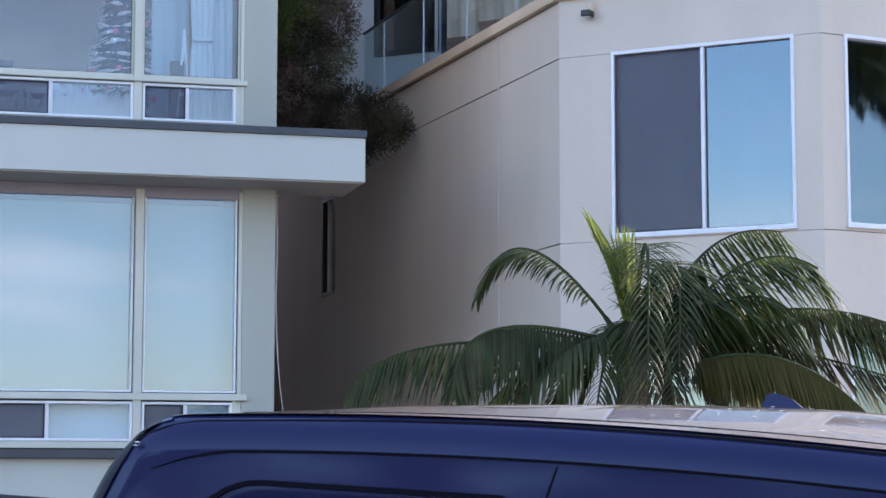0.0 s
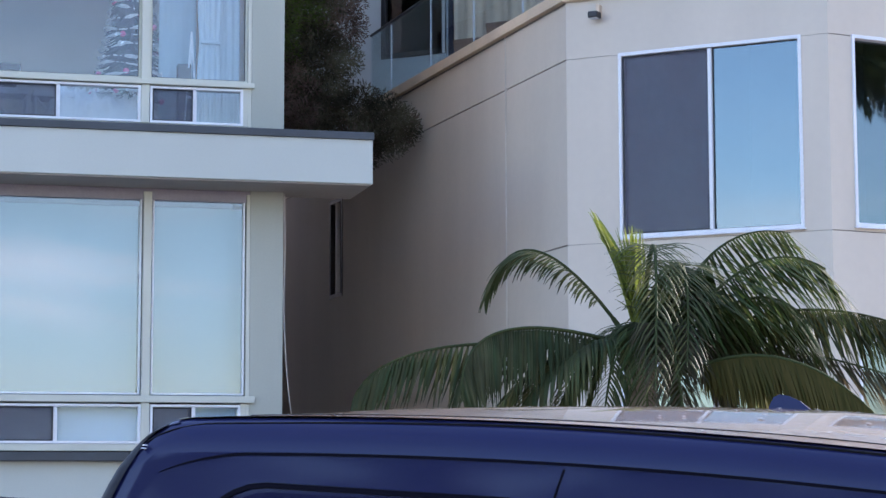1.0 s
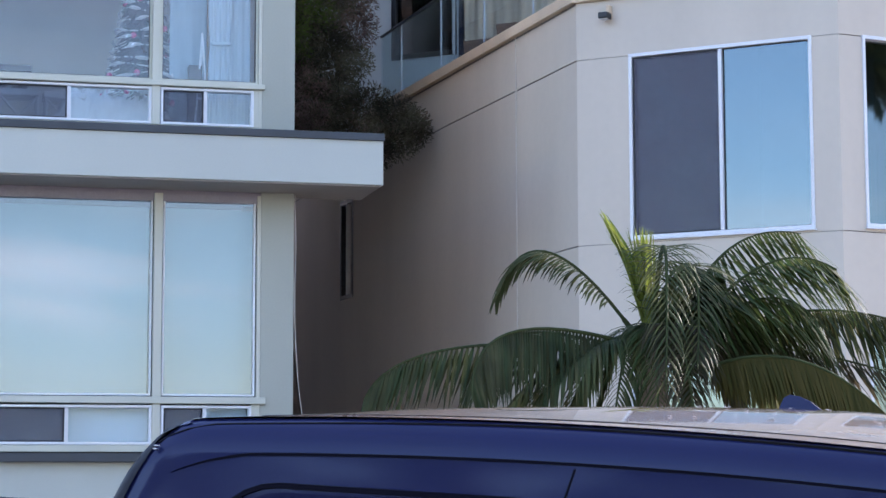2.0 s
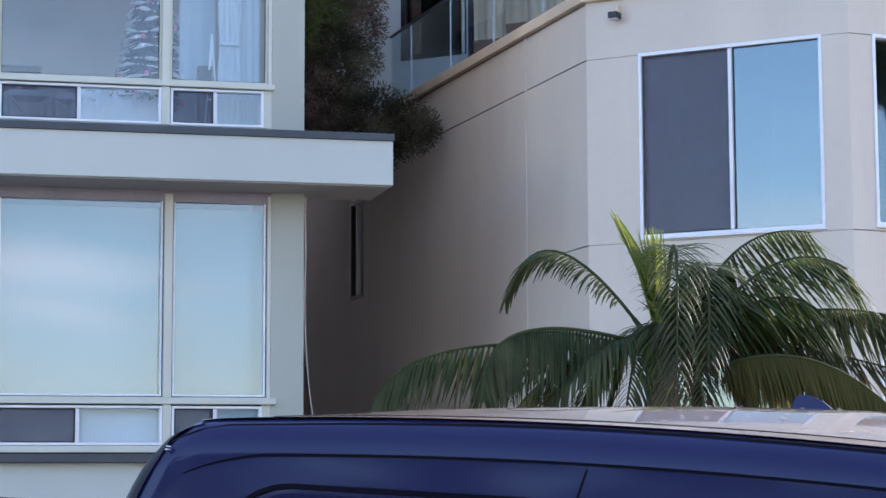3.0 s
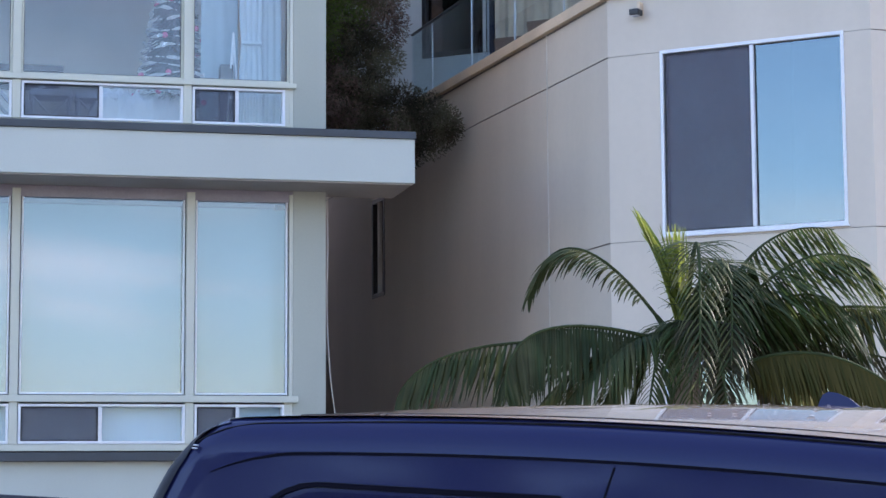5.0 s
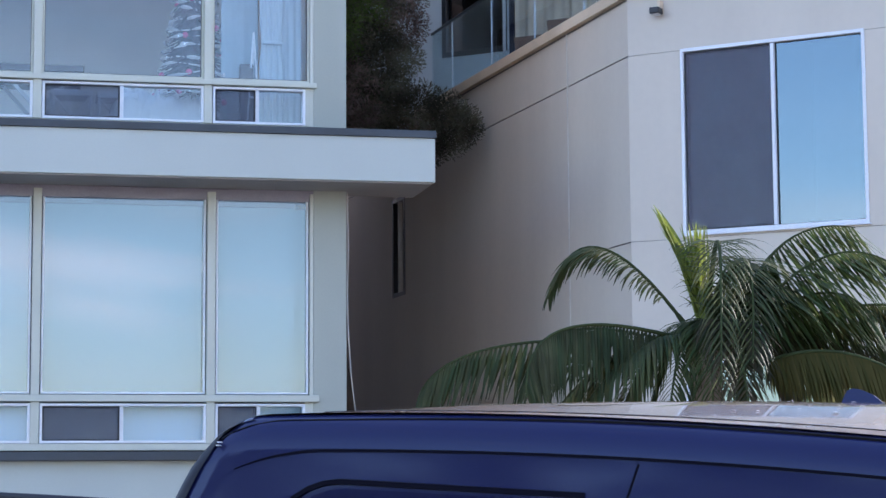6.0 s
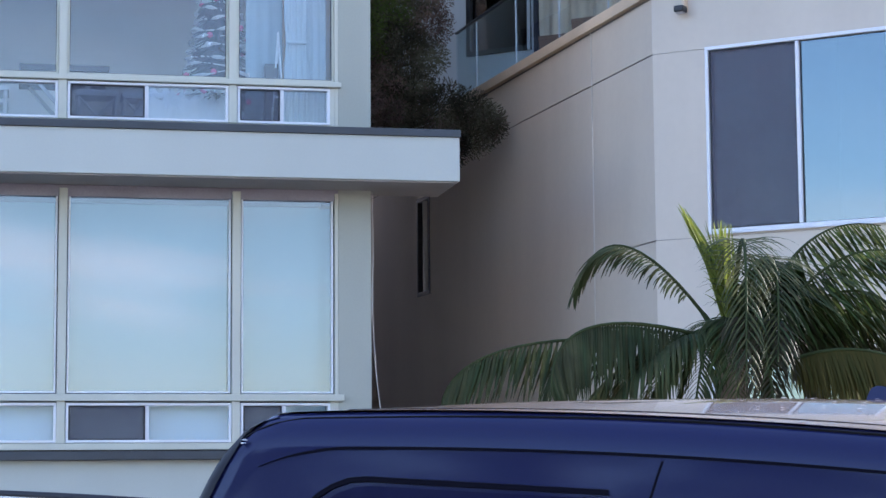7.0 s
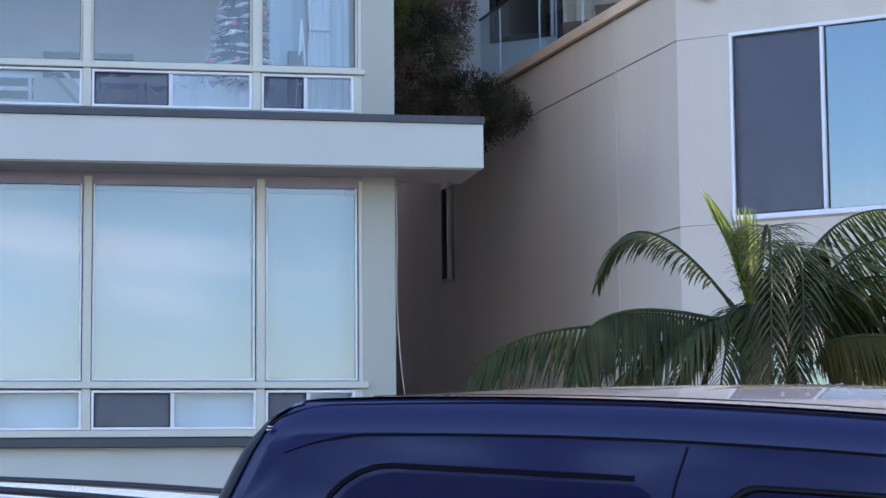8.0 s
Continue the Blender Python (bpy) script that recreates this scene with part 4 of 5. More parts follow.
# ---------------------------------------------------------------- pine in the alley
def pine(at):
    rnd = random.Random(11)
    z0 = grade(at[0], at[1]) - 0.1
    tree = thing("pine_tree", pose(at[0], at[1], z0), "dark shaggy evergreen with brown dead twigs between the houses", "tree")
    bm = bmesh.new()
    knots = [Vector((0.10 * math.sin(i * 1.3), 0.08 * math.cos(i * 1.7), i * 1.05)) for i in range(11)]
    for i, (a, b) in enumerate(zip(knots, knots[1:])):
        cyl(bm, a, b, 0.17 - 0.014 * i, 0.17 - 0.014 * (i + 1), 10)
    part("trunk", bm, M["bark"], tree, "rough brown trunk", smooth=True)
    lobes = []  # centre, radius: foliage masses round the trunk
    for i in range(46):
        z = rnd.uniform(4.7, 10.4)
        a = rnd.uniform(0, 2 * math.pi)
        r = rnd.uniform(0.10, 0.62) * (1.25 - 0.07 * (z - 4.7))
        lobes.append((Vector((r * math.cos(a) + 0.12, r * math.sin(a) * 0.7 - 0.1, z)), rnd.uniform(0.22, 0.38), ""))
    for c, r in (((1.15, -0.5, 5.28), 0.26), ((0.88, -0.6, 5.34), 0.28), ((0.56, -0.5, 5.38), 0.34), ((1.36, -0.6, 5.20), 0.18), ((0.46, -0.5, 6.1), 0.26), ((0.35, -0.5, 5.2), 0.34), ((0.45, -0.6, 5.8), 0.34), ((0.56, -0.5, 6.6), 0.26), ((0.5, -0.5, 7.0), 0.32), ((0.2, -0.5, 4.85), 0.34), ((0.55, -0.5, 4.8), 0.30), ((0.85, -0.5, 4.95), 0.26), ((0.25, -0.55, 6.4), 0.32), ((0.1, -0.5, 5.6), 0.3), ((1.20, -0.5, 5.08), 0.26), ((0.95, -0.5, 5.00), 0.28), ((1.38, -0.55, 5.12), 0.18)):
        lobes.append((Vector(c), r, ""))
    for c, r in (((0.72, -0.4, 5.90), 0.22), ((0.74, -0.4, 6.25), 0.25), ((0.72, -0.4, 6.60), 0.26), ((0.74, -0.4, 6.95), 0.25)):
        lobes.append((Vector(c), r, ""))
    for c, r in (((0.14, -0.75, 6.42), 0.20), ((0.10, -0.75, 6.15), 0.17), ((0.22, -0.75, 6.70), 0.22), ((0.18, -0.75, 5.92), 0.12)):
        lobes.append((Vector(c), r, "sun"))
    for c, r in (((0.16, -0.75, 5.70), 0.17), ((0.10, -0.75, 5.42), 0.17), ((0.32, -0.75, 5.26), 0.18), ((0.12, -0.75, 5.08), 0.16), ((0.40, -0.75, 5.55), 0.10)):
        lobes.append((Vector(c), r, "dry"))
    limbs = bmesh.new()
    for c, r, _ in lobes:
        cyl(limbs, (0, 0, c.z - 0.12), c, 0.022, 0.006, 6)
    tagged(part("limb", limbs, M["bark"], tree), kind="stuff")
    sets = {"needles": ([], []), "needles_dry": ([], []), "needles_sun": ([], [])}
    for c, r, look_ in lobes:
        dry = rnd.choice((0.03, 0.05, 0.08, 0.80)) + (0.2 if c.z < 5.0 else 0.0)
        dry = {"dry": 0.97, "sun": 0.0}.get(look_, dry)
        # upper left lobes take the sunlit colour by their place
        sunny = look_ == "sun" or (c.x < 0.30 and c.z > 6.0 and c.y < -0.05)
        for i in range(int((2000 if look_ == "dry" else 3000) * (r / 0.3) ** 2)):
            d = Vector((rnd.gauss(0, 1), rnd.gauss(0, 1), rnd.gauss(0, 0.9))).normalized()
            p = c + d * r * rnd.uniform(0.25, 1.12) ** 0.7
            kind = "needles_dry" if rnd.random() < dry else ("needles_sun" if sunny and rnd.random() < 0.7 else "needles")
            verts, faces = sets[kind]
            way = (d + Vector((rnd.gauss(0, 0.5), rnd.gauss(0, 0.5), rnd.gauss(0.1, 0.5)))).normalized()
            side = way.cross(Vector((rnd.gauss(0, 1), rnd.gauss(0, 1), rnd.gauss(0, 1)))).normalized()
            ln, w, k = rnd.uniform(0.022, 0.05), rnd.uniform(0.003, 0.006), len(verts)
            verts += [p - side * w, p + way * ln * 0.5 - side * w * 1.2, p + way * ln, p + way * ln * 0.5 + side * w * 1.2, p + side * w]
            faces.append((k, k + 1, k + 2, k + 3, k + 4))
    for kind, (verts, faces) in sets.items():
        ob = part_data("crown", verts, faces, M[kind], tree, {"needles": "dark green foliage", "needles_dry": "brown dead foliage", "needles_sun": "yellow-green foliage coloured as sunlit"}[kind])
        ob["kind"] = "stuff"
    return tree


pine((-1.00, 22.3))


# ---------------------------------------------------------------- dark blue people carrier under the street's slope
VAN_M = Matrix.Translation((VAN_AT.x, VAN_AT.y, 0)) @ pose(0, 0, 0, 0, 0, VAN_YAW) @ Matrix.Translation((-0.1018, 0, 0.003)) @ pose(0, 0, 0, 0, math.degrees(math.atan(SLOPE)), 0)
HALF = 0.80                                     # from the side of the roof to its middle


def z_edge(u):
    """Height of the roof's edge along the car: a gentle arc, then down over the windscreen to the bonnet."""
    z = 1.7673 - 0.0555 * min(max(u, -0.70), 1.55) ** 2
    if u < -0.58:
        z -= 0.0120 * (min(0.09, -0.58 - u) / 0.056) ** 2
    if u > 1.55:
        t = min(1.0, (u - 1.55) / 0.95)
        z = 1.634 - 0.57 * (t ** 1.15)
    if u > 2.50:
        t = min(1.0, (u - 2.50) / 0.95)
        z = 1.064 - 0.20 * t ** 2
    return z


def crown(u):
    """How far the roof's middle stands above its edge: flatter towards the tail."""
    return 0.049 + 0.046 * min(max(u, -0.65), 0.40) - 0.04 * max(0.0, -0.35 - max(u, -0.65))


def knot(x, *pairs):
    """Straight lines between (x, value) pairs."""
    for (a, p), (b, q) in zip(pairs, pairs[1:]):
        if x <= b:
            return p + (q - p) * (x - a) / (b - a)
    return pairs[-1][1]


def u_rear(z):
    """The tail leans in towards the roof and rounds over at the top."""
    return knot(z, (0.0, -0.96), (0.95, -0.96), (1.30, -0.865), (1.50, -0.760), (1.587, -0.724), (1.611, -0.713), (1.641, -0.700), (1.678, -0.6825), (1.699, -0.669), (1.7166, -0.6554), (1.729, -0.636), (2.0, -0.636))


PROFILE = [  # offset in from the side, height below (0 to 1 of belt) or rule above it
    (0.10, 0.22), (-0.02, 0.26), (-0.065, 0.40), (-0.085, 0.60), (-0.085, 0.80), (-0.070, 0.95), (-0.052, 1.05),
]


def body_section(u):
    """Near half of the cross-section at u: from sill to the roof's middle."""
    ze = z_edge(u)
    belt = min(1.05, ze - 0.03)
    pts = [(w, z * belt / 1.05) for w, z in PROFILE]
    span = ze - belt
    full = min(1.0, span / 0.70)
    lean = 0.052 * full
    for f in (0.25, 0.5, 0.75):
        pts.append((-0.052 + lean * f, belt + (span - 0.055 * full) * f))
    pts.append((-0.052 + lean, belt + span - 0.055 * full - 0.004))
    pts += [(-0.052 + lean + 0.004, ze - 0.040 * full), (-0.052 + lean + 0.012, ze - 0.022 * full), (-0.052 + lean + 0.024, ze - 0.009 * full), (-0.052 + lean + 0.038, ze)]
    rise = crown(u)
    for w in (0.055, 0.078, 0.10, 0.16, 0.25, 0.38, 0.52, 0.66, 0.80):
        pts.append((w, ze + 0.004 + rise * (1 - ((HALF - w) / (HALF - 0.04)) ** 2)))
    return pts


def make_van():
    car = thing("people_carrier", VAN_M, "glossy dark navy people carrier parked on the street", "car")
    stations = [i / 70 for i in range(71)]
    n = len(body_section(0))
    full = 2 * n - 1
    grid = []
    for s in stations:
        row = []
        s2 = s ** 1.35
        for j in range(full):
            jj = j if j < n else full - 1 - j
            # place along the car for this height
            u = -0.70 + 4.10 * s2
            for _ in range(3):
                w, z = body_section(u)[jj]
                ur = u_rear(z)
                u = ur + (3.42 - ur + (0.0 if z > 0.8 else 0.12 * (1 - (z - 0.5) ** 2 * 4))) * s2
            w, z = body_section(u)[jj]
            for d in (u - u_rear(z), 3.45 - u):
                r = 0.04 if d == u - u_rear(z) else 0.45
                if d < r:
                    w += r * 0.9 * (1 - math.sqrt(max(0.0, 1 - (1 - max(d, 0.0) / r) ** 2))) * (1 - min(1.0, w / HALF)) * (1.0 if jj < n - 7 else 0.4)
            y = w if j < n else 2 * HALF - w
            row.append((u, y, z))
        grid.append(row)
    bm = bmesh.new()
    vs = [[bm.verts.new(p) for p in row] for row in grid]
    for a, b in zip(vs, vs[1:]):
        for j in range(full - 1):
            bm.faces.new((a[j], b[j], b[j + 1], a[j + 1]))
    bm.faces.new(vs[0])
    bm.faces.new(vs[-1][::-1])
    bmesh.ops.recalc_face_normals(bm, faces=bm.faces)
    body = part("body", bm, M["car_navy"], car, "glossy navy body", smooth=True)
    for p in body.data.polygons:
        if len(p.vertices) > 8:
            p.use_smooth = False

    cols = [0.040, 0.05, 0.062, 0.08, 0.10, 0.14, 0.20, 0.28, 0.38, 0.50, 0.65, 0.80]
    cols = cols + [2 * HALF - c for c in cols[-2::-1]]
    verts, faces, nu = [], [], 60
    for i in range(nu + 1):
        u = -0.600 + 2.082 * i / nu
        lift = 0.0045 + 0.0010 * min(1.0, (u + 0.60) / 0.12)
        for y in cols:
            w = min(y, 2 * HALF - y)
            verts.append((u, y, z_edge(u) + lift + crown(u) * (1 - ((HALF - w) / (HALF - 0.04)) ** 2)))
    k = len(cols)
    for i in range(nu):
        for j in range(k - 1):
            a = i * k + j
            faces.append((a, a + k, a + k + 1, a + 1))
    part_data("roof_skin", verts, faces, M["dust_reflect_tan"], car, "glossy roof panel, tan for dust and the reflected house", smooth=True)

    # small white discs painted as glints on the roof
    rnd = random.Random(17)
    verts, faces = [], []
    for _ in range(90):
        u, y, r = rnd.uniform(0.1, 1.4), rnd.uniform(0.05, 0.72), rnd.uniform(0.0015, 0.0050)
        c = Vector((u, y, z_edge(u) + 0.0072 + crown(u) * (1 - ((HALF - y) / (HALF - 0.04)) ** 2)))
        k0 = len(verts)
        verts.append(c + Vector((0, 0, 0.0004)))
        verts += [c + Vector((r * rnd.uniform(0.8, 1.6) * math.cos(j * math.pi / 5), r * rnd.uniform(0.7, 1.2) * math.sin(j * math.pi / 5), 0)) for j in range(10)]
        faces += [(k0, k0 + 1 + j, k0 + 1 + (j + 1) % 10) for j in range(10)]
    tagged(part_data("roof_glint", verts, faces, M["cloth_white"], car, "small white flecks standing for glints on the roof"), kind="stuff")

    def side_w(z):
        return -0.052 + 0.052 * min(1.0, max(0.0, (z - 1.05) / 0.652))

    def strip(name, path, wide, lift, mat, label="", parent=None, taper=0):
        """A slim moulding that follows points (u, w, z) with an outward normal each."""
        verts, faces = [], []
        for i, (u, w, z, nw, nz, *nu) in enumerate(path):
            a, b = path[max(0, i - 1)], path[min(len(path) - 1, i + 1)]
            t = Vector((b[0] - a[0], b[1] - a[1], b[2] - a[2])).normalized()
            nn = Vector((nu[0] if nu else 0, nw, nz)).normalized()
            s = t.cross(nn).normalized()
            c = Vector((u, w, z))
            width = wide * (min(1.0, 0.12 + i / taper) if taper else 1.0)
            verts += [c - s * width - nn * 0.004, c - s * width * 0.75 + nn * lift, c + s * width * 0.75 + nn * lift, c + s * width - nn * 0.004]
        for i in range(len(path) - 1):
            for j in range(3):
                a = i * 4 + j
                faces.append((a, a + 4, a + 5, a + 1))
        return part_data(name, verts, faces, mat, parent or car, label, smooth=False)

    us = [-0.672 + 0.03 * i for i in range(75)]
    edge = []
    for u in [-0.636, -0.627, -0.616, -0.604, -0.59, -0.575, -0.56, -0.545] + us[5:]:
        fall = 0.001 + 0.0055 * min(1.0, max(0.0, -u) / 0.45) + 0.009 * (max(0.0, -0.54 - u) / 0.06) ** 1.2
        edge.append((u, 0.033 - 0.95 * max(0.0, fall - 0.001), z_edge(u) - fall, -0.35 - 25 * max(0.0, fall - 0.007), 1.0))
    strip("roof_moulding", edge, 0.0017, 0.0015, M["rubber"], "black rubber roof moulding")
    edge2 = [(u, 0.085, z_edge(u) + 0.0055 + crown(u) * (1 - ((HALF - 0.085) / (HALF - 0.04)) ** 2), -0.1, 1.0) for u in us[6:]]
    strip("roof_moulding", edge2, 0.0032, 0.0010, M["rubber"], "black rubber roof moulding")
    for e in (edge, edge2):
        strip("roof_moulding", [(u, 2 * HALF - w, z, -nw, nz) for u, w, z, nw, nz in e], 0.0035, 0.0012, M["rubber"], "black rubber roof moulding")
    # shade of the crease above the windows, a dark strip from its rounded rear end forwards
    tail = [-0.605 + 0.0145 * i for i in range(10)]
    line = [(u, side_w(z) - 0.001, z, -1.0, 0.05) for u, z in ((u, z_edge(max(u, -0.515)) - 0.0545 - 0.033 * ((-0.46 - u) / 0.145) ** 2) for u in tail)]
    line += [(u, side_w(1.70) - 0.001, z_edge(u) - 0.0545, -1.0, 0.05) for u in [-0.46 + 0.06 * i for i in range(36)]]
    strip("crease_shade", line, 0.0026, 0.0008, M["seam_navy"], "thin dark strip painted as shade along the door crease", taper=8)

    def side_window(name, outline, trim_all, label, y_far=False):
        """Flat pane with a black rubber surround, set against the leaning side."""
        cx = sum(p[0] for p in outline) / len(outline)
        cz = sum(p[1] for p in outline) / len(outline)
        inner = [(u + (cx - u) * 0.010 / max(0.05, abs(cx - u)) * 1.0, z + (cz - z) * 0.010 / max(0.05, abs(cz - z))) for u, z in outline]

        def place(u, z, out):
            y = side_w(z) - out
            return (u, 2 * HALF - y if y_far else y, z)
        bm = bmesh.new()
        bm.faces.new([bm.verts.new(place(u, z, 0.0035)) for u, z in inner])
        win = part("side_window", bm, M["car_glass"], car, label)
        if not trim_all:
            return win
        verts, faces = [], []
        m_ = len(outline)
        for (u, z), (a, b) in zip(outline, inner):
            verts += [place(u, z, 0.001), place((u * 2 + a) / 3, (z * 2 + b) / 3, 0.008), place((u + 2 * a) / 3, (z + 2 * b) / 3, 0.008), place(a, b, 0.002)]
        for i in range(m_):
            k, l = i * 4, ((i + 1) % m_) * 4
            for j in range(3):
                faces.append((k + j, l + j, l + j + 1, k + j + 1))
        part_data("window_seal", verts, faces, M["rubber"], win, "black rubber seal")
        return win

    def rounded(u0, u1, z0, z1, r, lean=0.0, fall=0.0):
        pts = []
        for cx, cz, a0 in ((u0 + r, z0 + r, 180), (u1 - r * 0.5, z0 + r * 0.5, 270), (u1 - r * 0.5, z1 - r * 0.5, 0), (u0 + r, z1 - r, 90)):
            rr = r if cx == u0 + r else r * 0.5
            for k in range(7):
                a = radians(a0 + 15 * k)
                x, z = cx + rr * math.cos(a), cz + rr * math.sin(a)
                pts.append((x + lean * (z - z0), z + fall * (x - u0)))
        return pts

    for far in (False, True):
        quarter = rounded(-0.628, -0.085, 1.10, 1.655, 0.10, lean=0.19)
        win = side_window("side_window", quarter, None, "dark flush quarter window", far)
        bead = [(u, z) for u, z in quarter[21:28]][::-1]
        bead = [(bead[0][0] - 0.19 * (bead[0][1] - z), z) for z in (1.16, 1.30, 1.42, 1.50)] + bead + [(u, bead[-1][1]) for u in (-0.40, -0.32, -0.24, -0.16, -0.10, -0.034)]
        strip("window_seal", [(u, 2 * HALF - side_w(z) if far else side_w(z), z, 1.0 if far else -1.0, 0.05) for u, z in bead], 0.0050, 0.0045, M["seam_navy"], "black rubber seal over the flush pane", win)
        side_window("side_window", rounded(0.085, 0.86, 1.10, 1.656, 0.05, lean=0.03, fall=-0.010), True, "dark rear door window", far)
        side_window("side_window", rounded(0.98, 1.66, 1.08, 1.56, 0.05, lean=-0.10, fall=-0.09), True, "dark front door window", far)
    # door seams
    for pts_ in ([(0.044, 1.703), (0.036, 1.675), (0.028, 1.645), (0.022, 1.60), (0.015, 1.3), (0.0, 1.05)], [(0.93, 1.66), (0.925, 1.4), (0.92, 1.05)]):
        strip("door_seam", [(u, side_w(z) - 0.0008, z + 0.002, -1.0, 0.1) for u, z in pts_], 0.0022, 0.0006, M["seam_navy"])
    # tailgate: black glass that wraps the corners, lamps, bumper
    gate = []
    for z in (1.12, 1.25, 1.38, 1.50, 1.56):
        gate.append((u_rear(z) - 0.006, z))
    verts, faces = [], []
    for u, z in gate:
        for y in (0.16, 0.30, 0.8, 1.3, 1.44):
            verts.append((u - 0.004, y, z))
    for i in range(len(gate) - 1):
        for j in range(4):
            a = i * 5 + j
            faces.append((a, a + 5, a + 6, a + 1))
    part_data("rear_window", verts, faces, M["car_glass"], car, "dark tailgate glass", smooth=True)
    for far in (False, True):
        verts, faces = [], []
        heights = [1.02 + 0.05 * i for i in range(11)] + [1.55, 1.58, 1.61, 1.64, 1.665, 1.685, 1.70, 1.710, 1.718, 1.7244, 1.731, 1.7367, 1.741, 1.7447]
        outs = (0.0, 0.003, 0.008, 0.014, 0.021, 0.030)
        for z in heights:
            back = u_rear(z) if z < 1.7166 else knot(z, (1.7166, -0.6554), (1.7244, -0.6466), (1.7367, -0.6227), (1.7447, -0.594))
            slim = knot(z, (1.0, 1.0), (1.69, 1.0), (1.725, 0.5), (1.75, 0.25))
            for d in outs:
                u = back + d * slim - 0.002
                roll = knot(z_edge(u) - z, (-0.01, 0.038), (0.0, 0.036), (0.009, 0.022), (0.022, 0.010), (0.040, 0.003), (0.055, 0.0), (1.0, 0.0))
                y = side_w(z) + roll + 0.036 * (1 - math.sqrt(max(0.0, 1 - (1 - d / 0.04) ** 2))) - 0.0025
                verts.append((u, 2 * HALF - y if far else y, z))
        for i in range(len(heights) - 1):
            for j in range(len(outs) - 1):
                k = i * len(outs) + j
                faces.append((k, k + len(outs), k + len(outs) + 1, k + 1))
        part_data("tailgate_edge", verts, faces, M["tail_grey"], car, "dark grey-brown tailgate edge", smooth=True)
        y0 = 2 * HALF - 0.010 if far else -0.006
        # two small pale slips, added as glints on the tail corner
        bx(mk := bmesh.new(), -0.6385, -0.6325, y0 + 0.002, y0 + 0.012, 1.6995, 1.7018, 0.0008)
        bx(mk, -0.6365, -0.6305, y0 + 0.002, y0 + 0.012, 1.7045, 1.7068, 0.0008)
        part("corner_glint", mk, M["clear_lens"], car, "two pale slips standing for glints on the tail corner")
        y0, y1 = (0.00, 0.09) if not far else (2 * HALF - 0.09, 2 * HALF)
        lens = bmesh.new()
        bx(lens, -0.985, -0.90, y0 - 0.03 if not far else y0, y1 if not far else y1 + 0.03, 1.02, 1.34, 0.02)
        part("tail_lamp", lens, M["red_lens"], car, "dark red tail lamp")
        bx(hl := bmesh.new(), 3.22, 3.40, (0.06 if not far else 1.24), (0.36 if not far else 1.54), 0.72, 0.90, 0.04)
        part("headlight", hl, M["clear_lens"], car, "clear headlight")
        mir = bmesh.new()
        bx(mir, 1.72, 1.86, (-0.27 if not far else 2 * HALF + 0.06), (-0.06 if not far else 2 * HALF + 0.27), 1.06, 1.20, 0.035)
        part("wing_mirror", mir, M["car_navy"], car, smooth=True)
        for u in (0.62, 1.05):
            hd = bmesh.new()
            yy = -0.105 if not far else 2 * HALF + 0.075
            bx(hd, u, u + 0.18, yy, yy + 0.03, 0.92, 0.95, 0.010)
            part("door_handle", hd, M["car_navy"], car)
    bx(bp := bmesh.new(), -1.10, -0.96, -0.03, 2 * HALF + 0.03, 0.32, 0.62, 0.05)
    part("rear_bumper", bp, M["car_navy"], car, smooth=True)
    bx(bp := bmesh.new(), 3.30, 3.52, 0.05, 2 * HALF - 0.05, 0.25, 0.60, 0.07)
    part("front_bumper", bp, M["car_navy"], car, smooth=True)
    # windscreen
    verts, faces = [], []
    for i in range(9):
        u = 1.62 + 0.80 * i / 8
        for j in range(9):
            y = 0.13 + (2 * HALF - 0.26) * j / 8
            verts.append((u, y, z_edge(u) + 0.010 + crown(u) * (1 - (abs(y - HALF) / (HALF - 0.04)) ** 2)))
    for i in range(8):
        for j in range(8):
            a = i * 9 + j
            faces.append((a, a + 9, a + 10, a + 1))
    part_data("windscreen", verts, faces, M["car_glass"], car, "dark windscreen", smooth=True)
    # shark-fin aerial
    fin = bmesh.new()
    prof = [(-0.075, 0.0), (0.065, 0.0), (0.044, 0.010), (0.016, 0.029), (-0.018, 0.041), (-0.045, 0.044), (-0.061, 0.036), (-0.070, 0.016)]
    left = [fin.verts.new((x, -0.016 * (1 - z / 0.07), z * 1.12)) for x, z in prof]
    right = [fin.verts.new((x, 0.016 * (1 - z / 0.07), z * 1.12)) for x, z in prof]
    fin.faces.new(left)
    fin.faces.new(right[::-1])
    for i in range(len(prof)):
        fin.faces.new((left[i], left[(i + 1) % len(prof)], right[(i + 1) % len(prof)], right[i]))
    bmesh.ops.recalc_face_normals(fin, faces=fin.faces)
    bmesh.ops.scale(fin, verts=fin.verts, vec=(0.62, 0.8, 0.62))
    bmesh.ops.translate(fin, verts=fin.verts, vec=(0.272, HALF, z_edge(0.272) + crown(0.272) + 0.003))
    part("aerial", fin, M["car_navy"], car, "shark-fin aerial")
